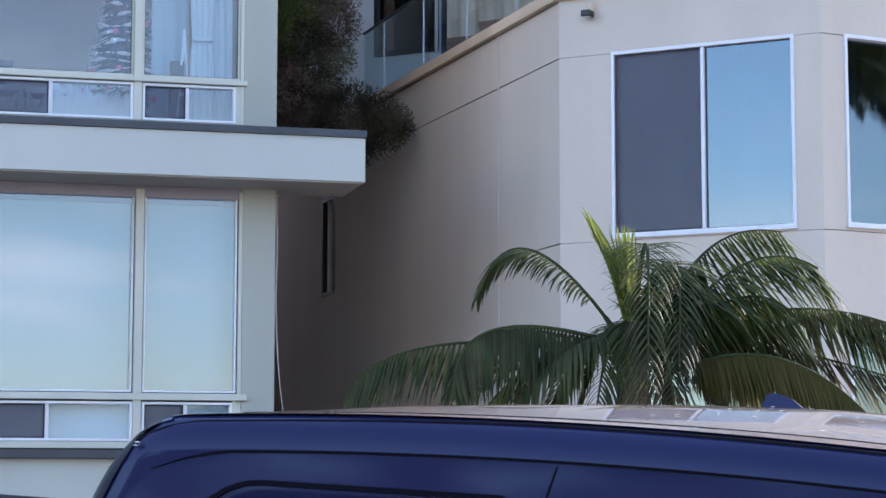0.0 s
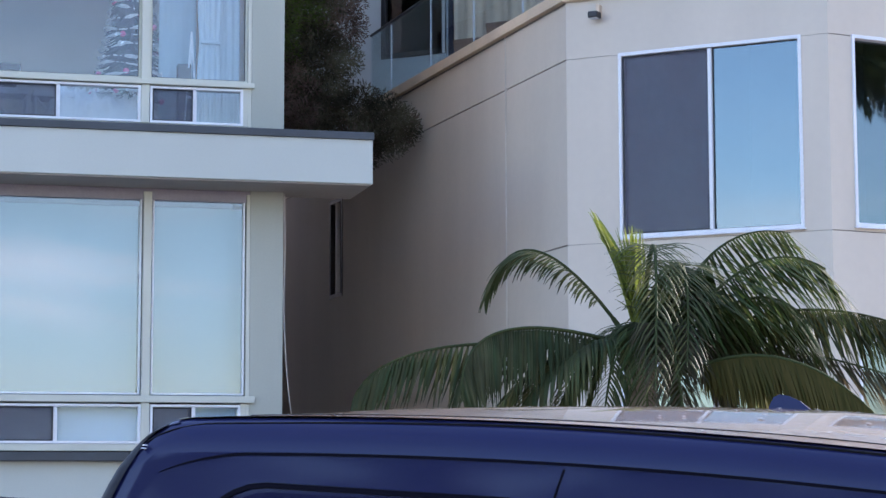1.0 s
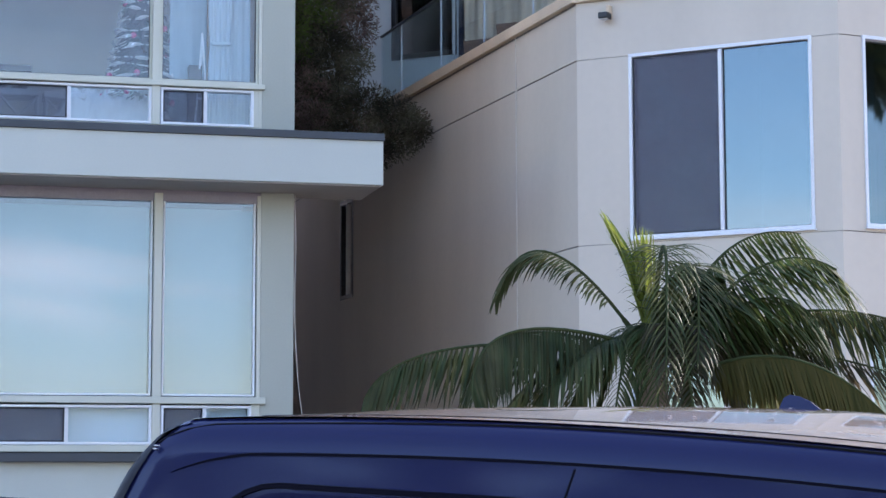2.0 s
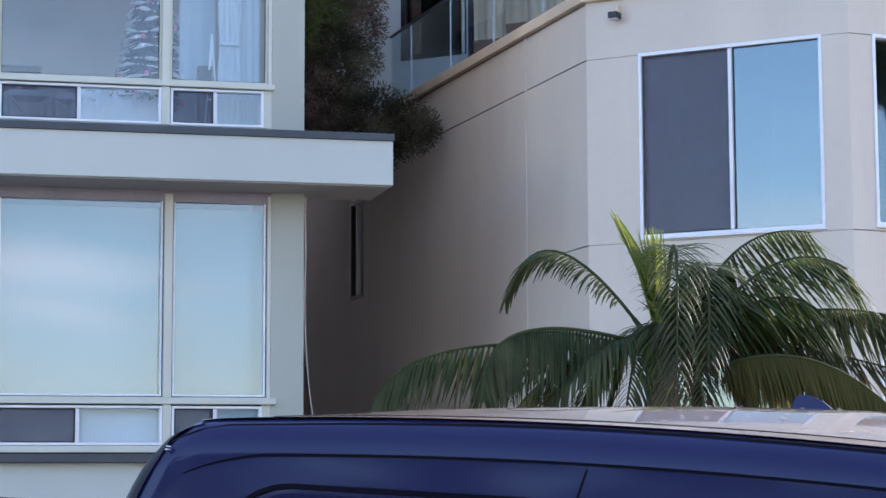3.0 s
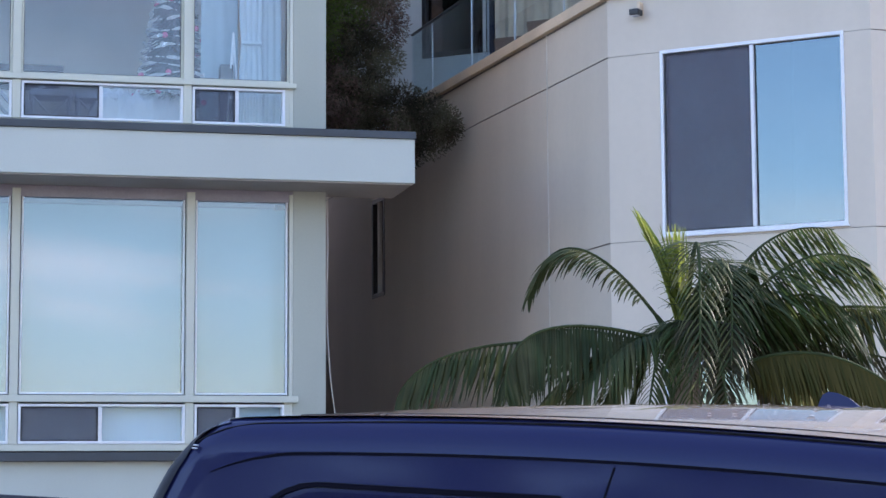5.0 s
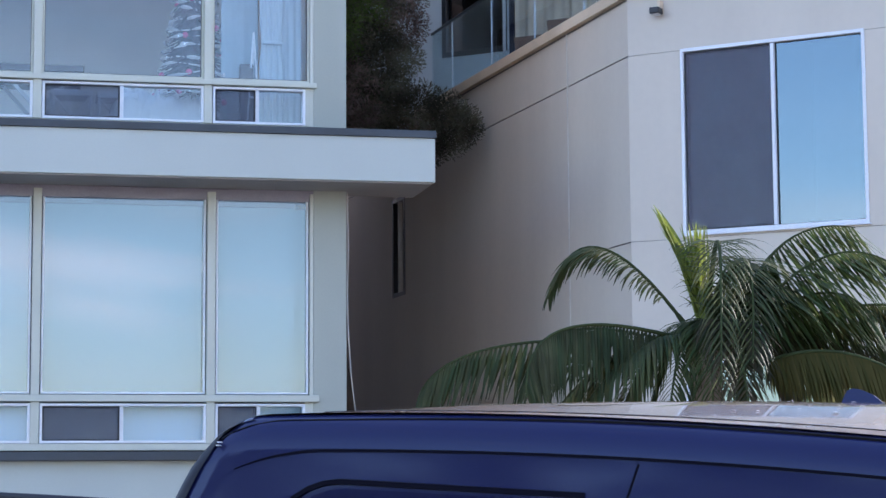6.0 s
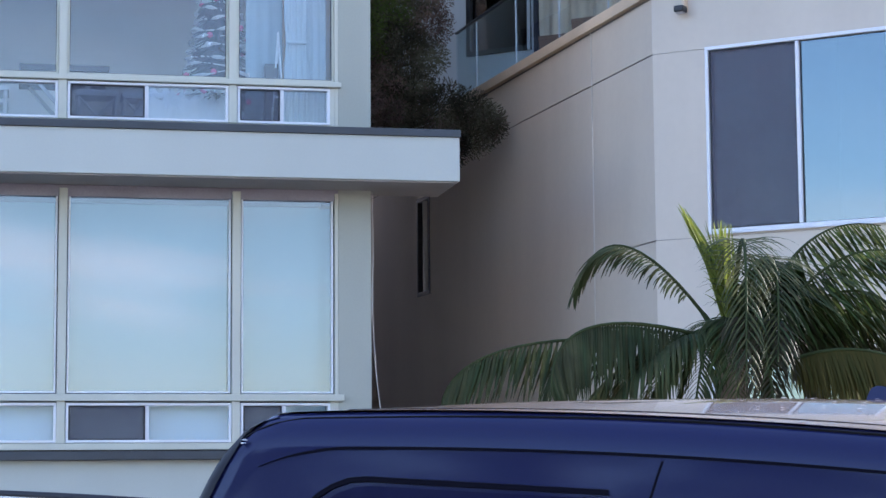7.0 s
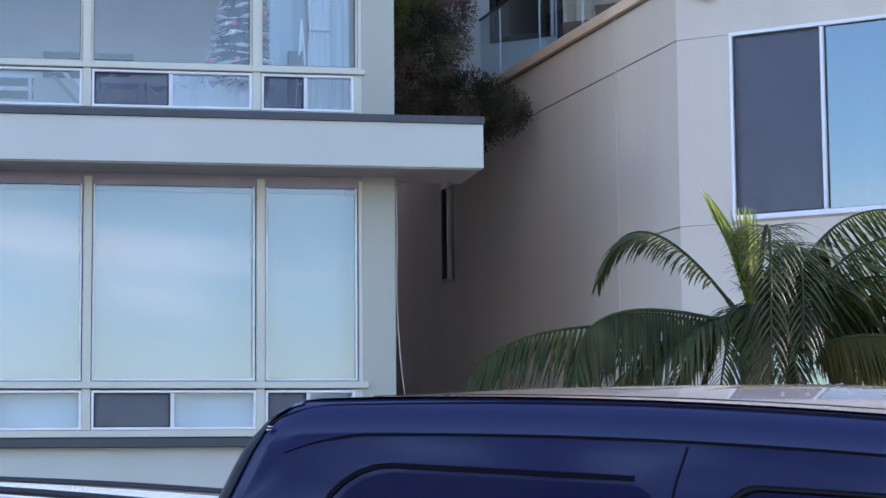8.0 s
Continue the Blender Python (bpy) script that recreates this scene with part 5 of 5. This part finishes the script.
    # wheels
    for u in (-0.32, 2.62):
        for y in (0.02, 2 * HALF - 0.02):
            w = bmesh.new()
            out = -1 if y < 1 else 1
            prof = [(0.19, -0.10), (0.30, -0.10), (0.325, -0.07), (0.33, 0.0), (0.325, 0.07), (0.30, 0.10), (0.19, 0.10)]
            rings = []
            for k in range(36):
                a = 2 * math.pi * k / 36
                rings.append([w.verts.new((u + r * math.cos(a), y + d, 0.33 + r * math.sin(a))) for r, d in prof])
            for k in range(36):
                a, b = rings[k], rings[(k + 1) % 36]
                for j in range(len(prof) - 1):
                    w.faces.new((a[j], a[j + 1], b[j + 1], b[j]))
            wheel = part("wheel", w, M["rubber"], car, "black tyre", smooth=True)
            r_ = bmesh.new()
            cyl(r_, (u, y - 0.07, 0.33), (u, y + 0.07, 0.33), 0.195, n=32)
            for k in range(5):
                a = 2 * math.pi * k / 5
                cyl(r_, (u + 0.03 * math.cos(a), y + out * 0.085, 0.33 + 0.03 * math.sin(a)), (u + 0.18 * math.cos(a), y + out * 0.085, 0.33 + 0.18 * math.sin(a)), 0.028, 0.022, 8)
            part("rim", r_, M["chrome"], wheel, "five-spoke alloy rim")
    return car


make_van()


# ---------------------------------------------------------------- things in the upper room of the left house
LM = pose(-0.756, 18.6, 0, 0, 0, 12.1)
FLOOR = 4.801


def christmas_tree(x, y):
    rnd = random.Random(21)
    t = thing("christmas_tree", LM @ pose(x, y, FLOOR), "frosted Christmas tree with silver garlands and red baubles", "Christmas tree")
    bm = bmesh.new()
    cyl(bm, (0, 0, 0), (0, 0, 0.10), 0.20, 0.16, 20)
    part("stand", bm, M["black_metal"], t)
    bm = bmesh.new()
    cyl(bm, (0, 0, 0.1), (0, 0, 2.1), 0.035, 0.012, 8)
    part("trunk", bm, M["bark"], t)
    tiers = 18
    for i in range(tiers):
        z, r = 0.46 + 1.62 * i / tiers, 0.335 * (1 - i / tiers) + 0.05
        verts, faces = [], []
        for k in range(170):
            a = rnd.uniform(0, 2 * math.pi)
            ln = r * rnd.uniform(0.75, 1.08)
            p0 = Vector((0.25 * ln * math.cos(a), 0.25 * ln * math.sin(a), z + rnd.uniform(0.02, 0.10)))
            p1 = Vector((ln * math.cos(a), ln * math.sin(a), z - 0.05 + rnd.uniform(-0.04, 0.04)))
            s = Vector((-math.sin(a), math.cos(a), rnd.uniform(-0.5, 0.5))) * rnd.uniform(0.010, 0.022)
            q = len(verts)
            verts += [p0 - s, p1 - s * 0.3, p1 + s * 0.3, p0 + s]
            faces.append((q, q + 1, q + 2, q + 3))
        part_data("branch_tier", verts, faces, M["frosted"], t)
        verts, faces, turns = [], [], 96
        lumps = [0.25 + 1.1 * max(0.0, math.sin(k * 0.37 + 1.7 * i)) + rnd.uniform(0.0, 0.45) for k in range(turns)]
        for k in range(turns):
            a = 2 * math.pi * k / turns
            sag = 0.009 * math.sin(a * (3 + i % 3) + i) + 0.020 * math.sin(a * 2 + 2.1 * i) - 0.02 + rnd.uniform(-0.003, 0.003)
            c = Vector((r * 1.02 * math.cos(a), r * 1.02 * math.sin(a), z + sag))
            o = Vector((math.cos(a), math.sin(a), 0)) * 0.012 * lumps[k]
            up = Vector((0, 0, 1)) * 0.012 * lumps[k]
            verts += [c + o, c + up, c - o, c - up]
        for k in range(turns):
            if lumps[k] < 0.42:
                continue
            p, q = k * 4, ((k + 1) % turns) * 4
            faces += [(p + j, q + j, q + (j + 1) % 4, p + (j + 1) % 4) for j in range(4)]
        part_data("garland", verts, faces, M["tinsel"], t, "silver garland")["kind"] = "stuff"
        for k in range(6 if i < 4 else 2):
            a = rnd.uniform(0, 2 * math.pi)
            o = bmesh.new()
            bmesh.ops.create_uvsphere(o, u_segments=12, v_segments=8, radius=0.028, matrix=Matrix.Translation((r * 1.02 * math.cos(a), r * 1.02 * math.sin(a), z - 0.09)))
            part("bauble", o, M["red_bauble" if rnd.random() < 0.6 else "tinsel"], t, smooth=True)


def cloth_heap(x0, x1, y0, y1, height):
    """A loose heap of white cloth in soft folds, lying on the floor."""
    verts, faces, nx, ny = [], [], 56, 28
    for j in range(ny + 1):
        for i in range(nx + 1):
            f, g = i / nx, j / ny
            x, y = x0 + (x1 - x0) * f, y0 + (y1 - y0) * g
            rim = min(1.0, min(f, 1 - f) * 6, min(g, 1 - g) * 4) ** 0.6
            fold = 0.5 + 0.5 * noise.noise((x * 9.0, y * 12.0, 3.1)) + 0.45 * noise.noise((x * 24, y * 26, 1.0))
            verts.append((x, y, FLOOR + 0.004 + height * rim * (0.58 + 0.42 * fold)))
    for j in range(ny):
        for i in range(nx):
            a = j * (nx + 1) + i
            faces.append((a, a + 1, a + nx + 2, a + nx + 1))
    ob = part_data("cloth_heap", verts, faces, M["cloth_white"], None, smooth=True)
    ob.matrix_world = LM
    return tagged(ob, "loose heap of white cloth round the Christmas tree", "cloth")


cloth_heap(-2.16, -1.02, 0.34, 1.05, 0.56)


christmas_tree(-1.30, 0.72)


def curtain(x0, x1, y, z0, z1, waves, depth, tie, label, mat="curtain"):
    """Hanging cloth in folds; tie: height at which it is drawn together, or None."""
    verts, faces, nx, nz = [], [], 60, 40
    mid = (x0 + x1) / 2
    for j in range(nz + 1):
        z = z0 + (z1 - z0) * j / nz
        pinch = 1.0 if tie is None else 1.0 - 0.16 * math.exp(-((z - tie) / 0.16) ** 2)
        for i in range(nx + 1):
            f = i / nx
            verts.append((mid + (x0 + (x1 - x0) * f - mid) * pinch, y + depth * math.sin(f * waves * 2 * math.pi + 0.6 * math.sin(z * 2)) * (0.6 + 0.4 * pinch), z))
    for j in range(nz):
        for i in range(nx):
            a = j * (nx + 1) + i
            faces.append((a, a + 1, a + nx + 2, a + nx + 1))
    ob = part_data("curtain", verts, faces, M[mat], None, smooth=True)
    ob.matrix_world = LM
    sol = ob.modifiers.new("thickness", "SOLIDIFY")
    sol.thickness = 0.003
    return tagged(ob, label, "curtain")


curtain(-0.75, -0.535, 0.30, 4.82, 7.3, 4, 0.006, 5.72, "white curtain gathered by a tie beside the window")
curtain(-1.085, -0.745, 0.46, 4.82, 7.3, 3, 0.005, None, "pale blue sheer curtain panel beside the Christmas tree", "curtain_blue")
curtain(-0.56, -0.36, 0.34, 4.82, 7.3, 3, 0.006, None, "plain white curtain hanging beside the window")

tie = bmesh.new()
bx(tie, -0.726, -0.544, 0.255, 0.345, 5.70, 5.735, 0.012)
tie_ob = part("curtain_tie", tie, M["curtain"], None)
tie_ob.matrix_world = LM
tagged(tie_ob, "narrow white tie band round the gathered curtain", "curtain tie")


def dining_table(x0, x1, y0, y1):
    t = thing("dining_table", LM @ pose((x0 + x1) / 2, (y0 + y1) / 2, FLOOR), "dark wooden dining table with crossed trestle legs", "table")
    hx, hy = (x1 - x0) / 2, (y1 - y0) / 2
    part("tabletop", box(-hx, hx, -hy, hy, 0.705, 0.762, 0.006), M["dark_wood"], t)
    for y in (-hy + 0.15, hy - 0.15):
        for sgn in (-1, 1):
            bm = bmesh.new()
            ang_ = math.degrees(math.atan2(0.62, 0.69))
            bx(bm, -0.018, 0.018, -0.018, 0.018, -0.47, 0.47, 0.004, m=pose(0, y + 0.026 * sgn, 0.345, 0, sgn * ang_, 0))
            part("leg", bm, M["beige_shade"], t, "pale crossed leg")
    part("stretcher", box(-0.02, 0.02, -hy + 0.18, hy - 0.18, 0.32, 0.36, 0.004), M["dark_wood"], t)
    return t


dining_table(-3.12, -2.30, 0.90, 1.90)


def dining_chair(x, y, rz):
    t = thing("dining_chair", LM @ pose(x, y, FLOOR, 0, 0, rz), "pale painted wooden dining chair beside the table", "chair", "chairs round the table")
    part("seat", box(-0.21, 0.21, -0.21, 0.21, 0.43, 0.465, 0.010), M["pale_wood"], t)
    for sx in (-0.18, 0.18):
        for sy in (-0.18, 0.18):
            bm = bmesh.new()
            cyl(bm, (sx, sy, 0), (sx, sy, 0.43), 0.014, 0.02, 10)
            part("leg", bm, M["pale_wood"], t)
        part("back_post", box(sx - 0.016, sx + 0.016, 0.17, 0.20, 0.466, 0.90, 0.005), M["pale_wood"], t)
    for z in (0.56, 0.80):
        part("back_rail", box(-0.162, 0.162, 0.175, 0.195, z, z + 0.085, 0.005), M["pale_wood"], t)
    return t


chair = dining_chair(-3.42, 0.70, 90)
copy_thing(chair, LM @ pose(-3.42, 1.35, FLOOR, 0, 0, 90))
copy_thing(chair, LM @ pose(-3.95, 0.75, FLOOR, 0, 0, 15))


def stool(x, y):
    t = thing("stool", LM @ pose(x, y, FLOOR), "low white stool with crossed braces by the window", "stool", "stools by the window")
    part("seat", box(-0.19, 0.19, -0.15, 0.15, 0.385, 0.445, 0.015), M["cloth_white"], t, "white padded seat")
    for sx in (-0.165, 0.165):
        for sy in (-0.12, 0.12):
            bm = bmesh.new()
            cyl(bm, (sx, sy, 0), (sx, sy, 0.385), 0.016, n=10)
            part("leg", bm, M["cloth_white"], t)
    for sx in (-1, 1):
        bm = bmesh.new()
        cyl(bm, (-0.155 * sx, -0.12 + 0.012 * sx, 0.03), (0.155 * sx, -0.12 + 0.012 * sx, 0.37), 0.011, n=8)
        part("brace", bm, M["cloth_white"], t)
    return t


first_stool = stool(-2.43, 0.55)
copy_thing(first_stool, LM @ pose(-2.02, 0.62, FLOOR))

cab = thing("side_cabinet", LM @ pose(-0.86, 0.42, FLOOR), "small dark cabinet standing by the window", "cabinet")
part("carcass", box(-0.06, 0.06, -0.08, 0.10, 0.06, 0.72, 0.006), M["dark_wood"], cab)
part("door", box(-0.052, 0.052, -0.092, -0.081, 0.10, 0.68, 0.003), M["dark_wood"], cab)
for sx in (-0.045, 0.045):
    for sy in (-0.065, 0.085):
        bm = bmesh.new()
        cyl(bm, (sx, sy, 0), (sx, sy, 0.06), 0.010, n=8)
        part("foot", bm, M["dark_wood"], cab)

easel = thing("folding_stand", LM @ pose(-0.80, 0.325, FLOOR), "white folding stand with slim splayed legs", "stand")
for p0, p1 in (((-0.07, 0, 0), (0.0, 0.02, 1.02)), ((0.07, 0, 0), (0.0, 0.02, 1.02)), ((0.0, 0.10, 0), (0.0, 0.03, 1.0))):
    bm = bmesh.new()
    cyl(bm, p0, p1, 0.009, n=8)
    part("leg", bm, M["white_vinyl"], easel)
part("crossbar", box(-0.04, 0.04, -0.008, 0.008, 0.40, 0.42, 0.002), M["white_vinyl"], easel)

# ---------------------------------------------------------------- small things on the right house
RM = Matrix.Translation((1.775, 18.30, 0))
lamp = thing("wall_light", RM @ F2 @ pose(0.316, 0, 5.815) @ Matrix.Diagonal((0.85, 0.8, 0.85, 1)), "small black security light on a tan bracket", "wall light")
part("bracket", box(0.006, 0.040, -0.10, -0.001, 0.02, 0.145, 0.006), M["parapet_cap"], lamp, "tan bracket")
part("lamp_head", box(-0.058, 0.048, -0.17, -0.035, -0.005, 0.062, 0.012), M["black_metal"], lamp, "black lamp housing")
part("lens", box(-0.045, 0.036, -0.150, -0.055, -0.011, -0.006, 0.002), M["clear_lens"], lamp)


def planter(x, y, wide, deep, tall):
    """A square tapered planter with a rolled rim, filled with soil."""
    p = thing("planter", RM @ F1 @ pose(x, y, 6.021, 0, 0, A2 - A1), "brown square planter standing behind the glass railing", "planter", "planters on the terrace")
    bm, prev = bmesh.new(), None
    for f, z in ((0.84, 0.0), (0.97, tall - 0.05), (1.0, tall - 0.045), (1.0, tall), (0.92, tall), (0.90, tall - 0.05)):
        ring = [bm.verts.new((sx * wide / 2 * f, sy * deep / 2 * f, z)) for sx, sy in ((-1, -1), (1, -1), (1, 1), (-1, 1))]
        if prev:
            for a in range(4):
                bm.faces.new((prev[a], prev[(a + 1) % 4], ring[(a + 1) % 4], ring[a]))
        else:
            bm.faces.new(ring[::-1])
        prev = ring
    part("pot", bm, M["terracotta"], p)
    part("soil", box(-wide * 0.44, wide * 0.44, -deep * 0.44, deep * 0.44, tall - 0.09, tall - 0.035), M["soil"], p)


planter(-4.03, 0.60, 0.34, 0.30, 0.50)
planter(-3.02, 0.60, 0.34, 0.30, 0.47)


# ---------------------------------------------------------------- white estate car farther along the street
def estate_car(at, yaw):
    z0 = grade(at[0], at[1])
    car = thing("estate_car", pose(at[0], at[1], z0 + 0.005, 0, 0, yaw) @ pose(0, 0, 0, 0, math.degrees(math.atan(SLOPE)), 0) @ Matrix.Diagonal((1, 1, 1.04, 1)), "white estate car with black roof rails on the street", "car")
    # local x forwards, y across (0 is the middle); loft of cross-sections
    def top(u):
        if u < -2.05:
            return 0.95 + (u + 2.25) * 2.2
        if u < 0.55:
            return 1.355 - 0.018 * (u + 0.6) ** 2
        if u < 1.35:
            return 1.331 - 0.40 * ((u - 0.55) / 0.8) ** 1.1
        return 0.931 - 0.20 * ((u - 1.35) / 0.95) ** 2
    def section(u):
        t, belt = top(u), min(0.92, top(u) - 0.02)
        g = max(0.0, t - belt)
        k = min(1.0, g / 0.5)
        return [(0.80, 0.20), (0.88, 0.32), (0.905, 0.55), (0.895, 0.78), (0.86, belt), (0.86 - 0.10 * k, belt + g * 0.45), (0.86 - 0.20 * k, belt + g * 0.82), (0.86 - 0.27 * k, belt + g * 0.95), (0.50, belt + g * 0.99), (0.0, t + 0.012)]
    bm, rows = bmesh.new(), []
    us = [-2.25 + 4.55 * i / 60 for i in range(61)]
    for u in us:
        e = min(1.0, min(u + 2.25, 2.30 - u) / 0.35)
        pinch = 1 - 0.16 * (1 - math.sqrt(max(0.0, 1 - (1 - e) ** 2)))
        half = section(u)
        rows.append([bm.verts.new((u, -w * pinch, z)) for w, z in half] + [bm.verts.new((u, w * pinch, z)) for w, z in half[-2::-1]])
    for a, b in zip(rows, rows[1:]):
        for j in range(len(a) - 1):
            bm.faces.new((a[j], b[j], b[j + 1], a[j + 1]))
    bm.faces.new(rows[0])
    bm.faces.new(rows[-1][::-1])
    bmesh.ops.recalc_face_normals(bm, faces=bm.faces)
    part("body", bm, M["car_white"], car, "glossy white body", smooth=True)
    for sy in (-1, 1):
        for a, b in ((-1.85, -0.95), (-0.88, -0.05), (0.02, 0.80)):
            verts = []
            for u, f in ((a, 0.10), (b, 0.10), (b - (0.28 if b > 0.5 else 0.02), 0.78), (a + (0.18 if a < -1.5 else 0.0), 0.78)):
                sec = section(u)
                belt, g = sec[4][1], top(u) - sec[4][1]
                k = min(1.0, g / 0.5)
                w = 0.86 - 0.10 * k * (f / 0.45) if f < 0.45 else 0.86 - 0.10 * k - 0.10 * k * (f - 0.45) / 0.37
                verts.append((u, sy * (w + 0.004), belt + g * f))
            part_data("side_window", verts, [(0, 1, 2, 3)], M["car_glass"], car)
        verts, faces = [], []
        for i in range(26):
            u = -1.95 + 0.1 * i
            c = Vector((u, sy * 0.60, top(u) + (0.004 if -1.75 < u < 0.35 else -0.02)))
            verts += [c + Vector((0, 0.014 * math.cos(k * math.pi / 4), 0.014 * math.sin(k * math.pi / 4))) for k in range(8)]
        for i in range(25):
            for k in range(8):
                p, q = i * 8 + k, i * 8 + (k + 1) % 8
                faces.append((p, q, q + 8, p + 8))
        faces += [tuple(range(8)), tuple(range(200, 208))]
        part_data("roof_rail", verts, faces, M["black_metal"], car, "black roof rail", smooth=True)
        for u in (-1.38, 1.38):
            w = bmesh.new()
            cyl(w, (u, sy * 0.68, 0.315), (u, sy * 0.90, 0.315), 0.315, n=32)
            wheel = part("wheel", w, M["rubber"], car, "black tyre")
            rm_ = bmesh.new()
            cyl(rm_, (u, sy * 0.89, 0.315), (u, sy * 0.912, 0.315), 0.20, n=24)
            part("rim", rm_, M["chrome"], wheel, "alloy rim")
        bx(h := bmesh.new(), 2.02, 2.24, sy * 0.66 - 0.14, sy * 0.66 + 0.14, 0.60, 0.74, 0.03)
        part("headlight", h, M["clear_lens"], car)
        bx(h := bmesh.new(), -2.27, -2.12, sy * 0.68 - 0.12, sy * 0.68 + 0.12, 0.72, 0.92, 0.03)
        part("tail_lamp", h, M["red_lens"], car)
    verts, faces = [], []
    for i in range(7):
        u = 0.62 + 0.68 * i / 6
        for j in range(7):
            y = -0.56 + 1.12 * j / 6
            verts.append((u, y, top(u) + 0.016 - 0.010 * abs(y)))
    for i in range(6):
        for j in range(6):
            a = i * 7 + j
            faces.append((a, a + 7, a + 8, a + 1))
    part_data("windscreen", verts, faces, M["car_glass"], car, smooth=True)
    return car


estate_car((-1.12, 7.99), VAN_YAW)

# ---------------------------------------------------------------- unseen trees added across the street, to darken reflections in glass and paint
def street_tree(at, height, spread):
    """A small broad-leaved tree: trunk, forking limbs and a crown of loose leaf clumps."""
    rnd = random.Random(31)
    z0 = grade(at[0], at[1]) - 0.05
    t = thing("street_tree", pose(at[0], at[1], z0), "unseen broad-leaved green tree added to darken reflections", "tree", "trees across the street")
    bm = bmesh.new()
    cyl(bm, (0, 0, 0), (0.1, 0.05, height * 0.30), 0.20, 0.14, 12)
    cyl(bm, (0.1, 0.05, height * 0.30), (0.0, 0.0, height * 0.75), 0.14, 0.06, 10)
    part("trunk", bm, M["bark"], t, "grey-brown trunk", smooth=True)
    limbs, verts, faces = bmesh.new(), [], []
    for i in range(46):
        a, f = rnd.uniform(0, 2 * math.pi), rnd.uniform(0.0, 1.0)
        z = height * (0.28 + 0.66 * f)
        r = spread * rnd.uniform(0.2, 1.0) * (1.0 - 0.7 * f ** 2.5)
        c = Vector((r * math.cos(a), r * math.sin(a), z))
        cyl(limbs, (0.05, 0.02, z * 0.72), c, 0.035, 0.012, 6)
        for _ in range(170):
            p = c + Vector((rnd.gauss(0, 1), rnd.gauss(0, 1), rnd.gauss(0, 0.7))) * 0.30
            way = Vector((rnd.gauss(0, 1), rnd.gauss(0, 1), rnd.gauss(-0.2, 0.6))).normalized()
            side = way.cross(Vector((rnd.gauss(0, 1), rnd.gauss(0, 1), 1))).normalized() * 0.06
            k = len(verts)
            verts += [p, p + way * 0.10 + side, p + way * 0.21, p + way * 0.10 - side]
            faces.append((k, k + 1, k + 2, k + 3))
    tagged(part("limb", limbs, M["bark"], t), kind="stuff")
    tagged(part_data("crown", verts, faces, M["leaf_street"], t, "green foliage"), kind="stuff")
    return t


street_tree((-16.9, -4.6), 7.1, 2.3)
tall_tree = street_tree((-15.6, -8.0), 10.5, 2.7)
for x, y, turn in ((-14.2, -11.4, 150), (-12.6, -14.6, 220), (-10.8, -17.6, 300), (-8.8, -20.4, 30)):
    copy_thing(tall_tree, pose(x, y, grade(x, y) - 0.05, 0, 0, turn))

# a tall palm across the street, seen only as a reflection in the bay's windows
far_palm = palm((24.5, 5.0, 4.6), seed=9)
far_palm.scale = (2.1, 2.1, 2.1)
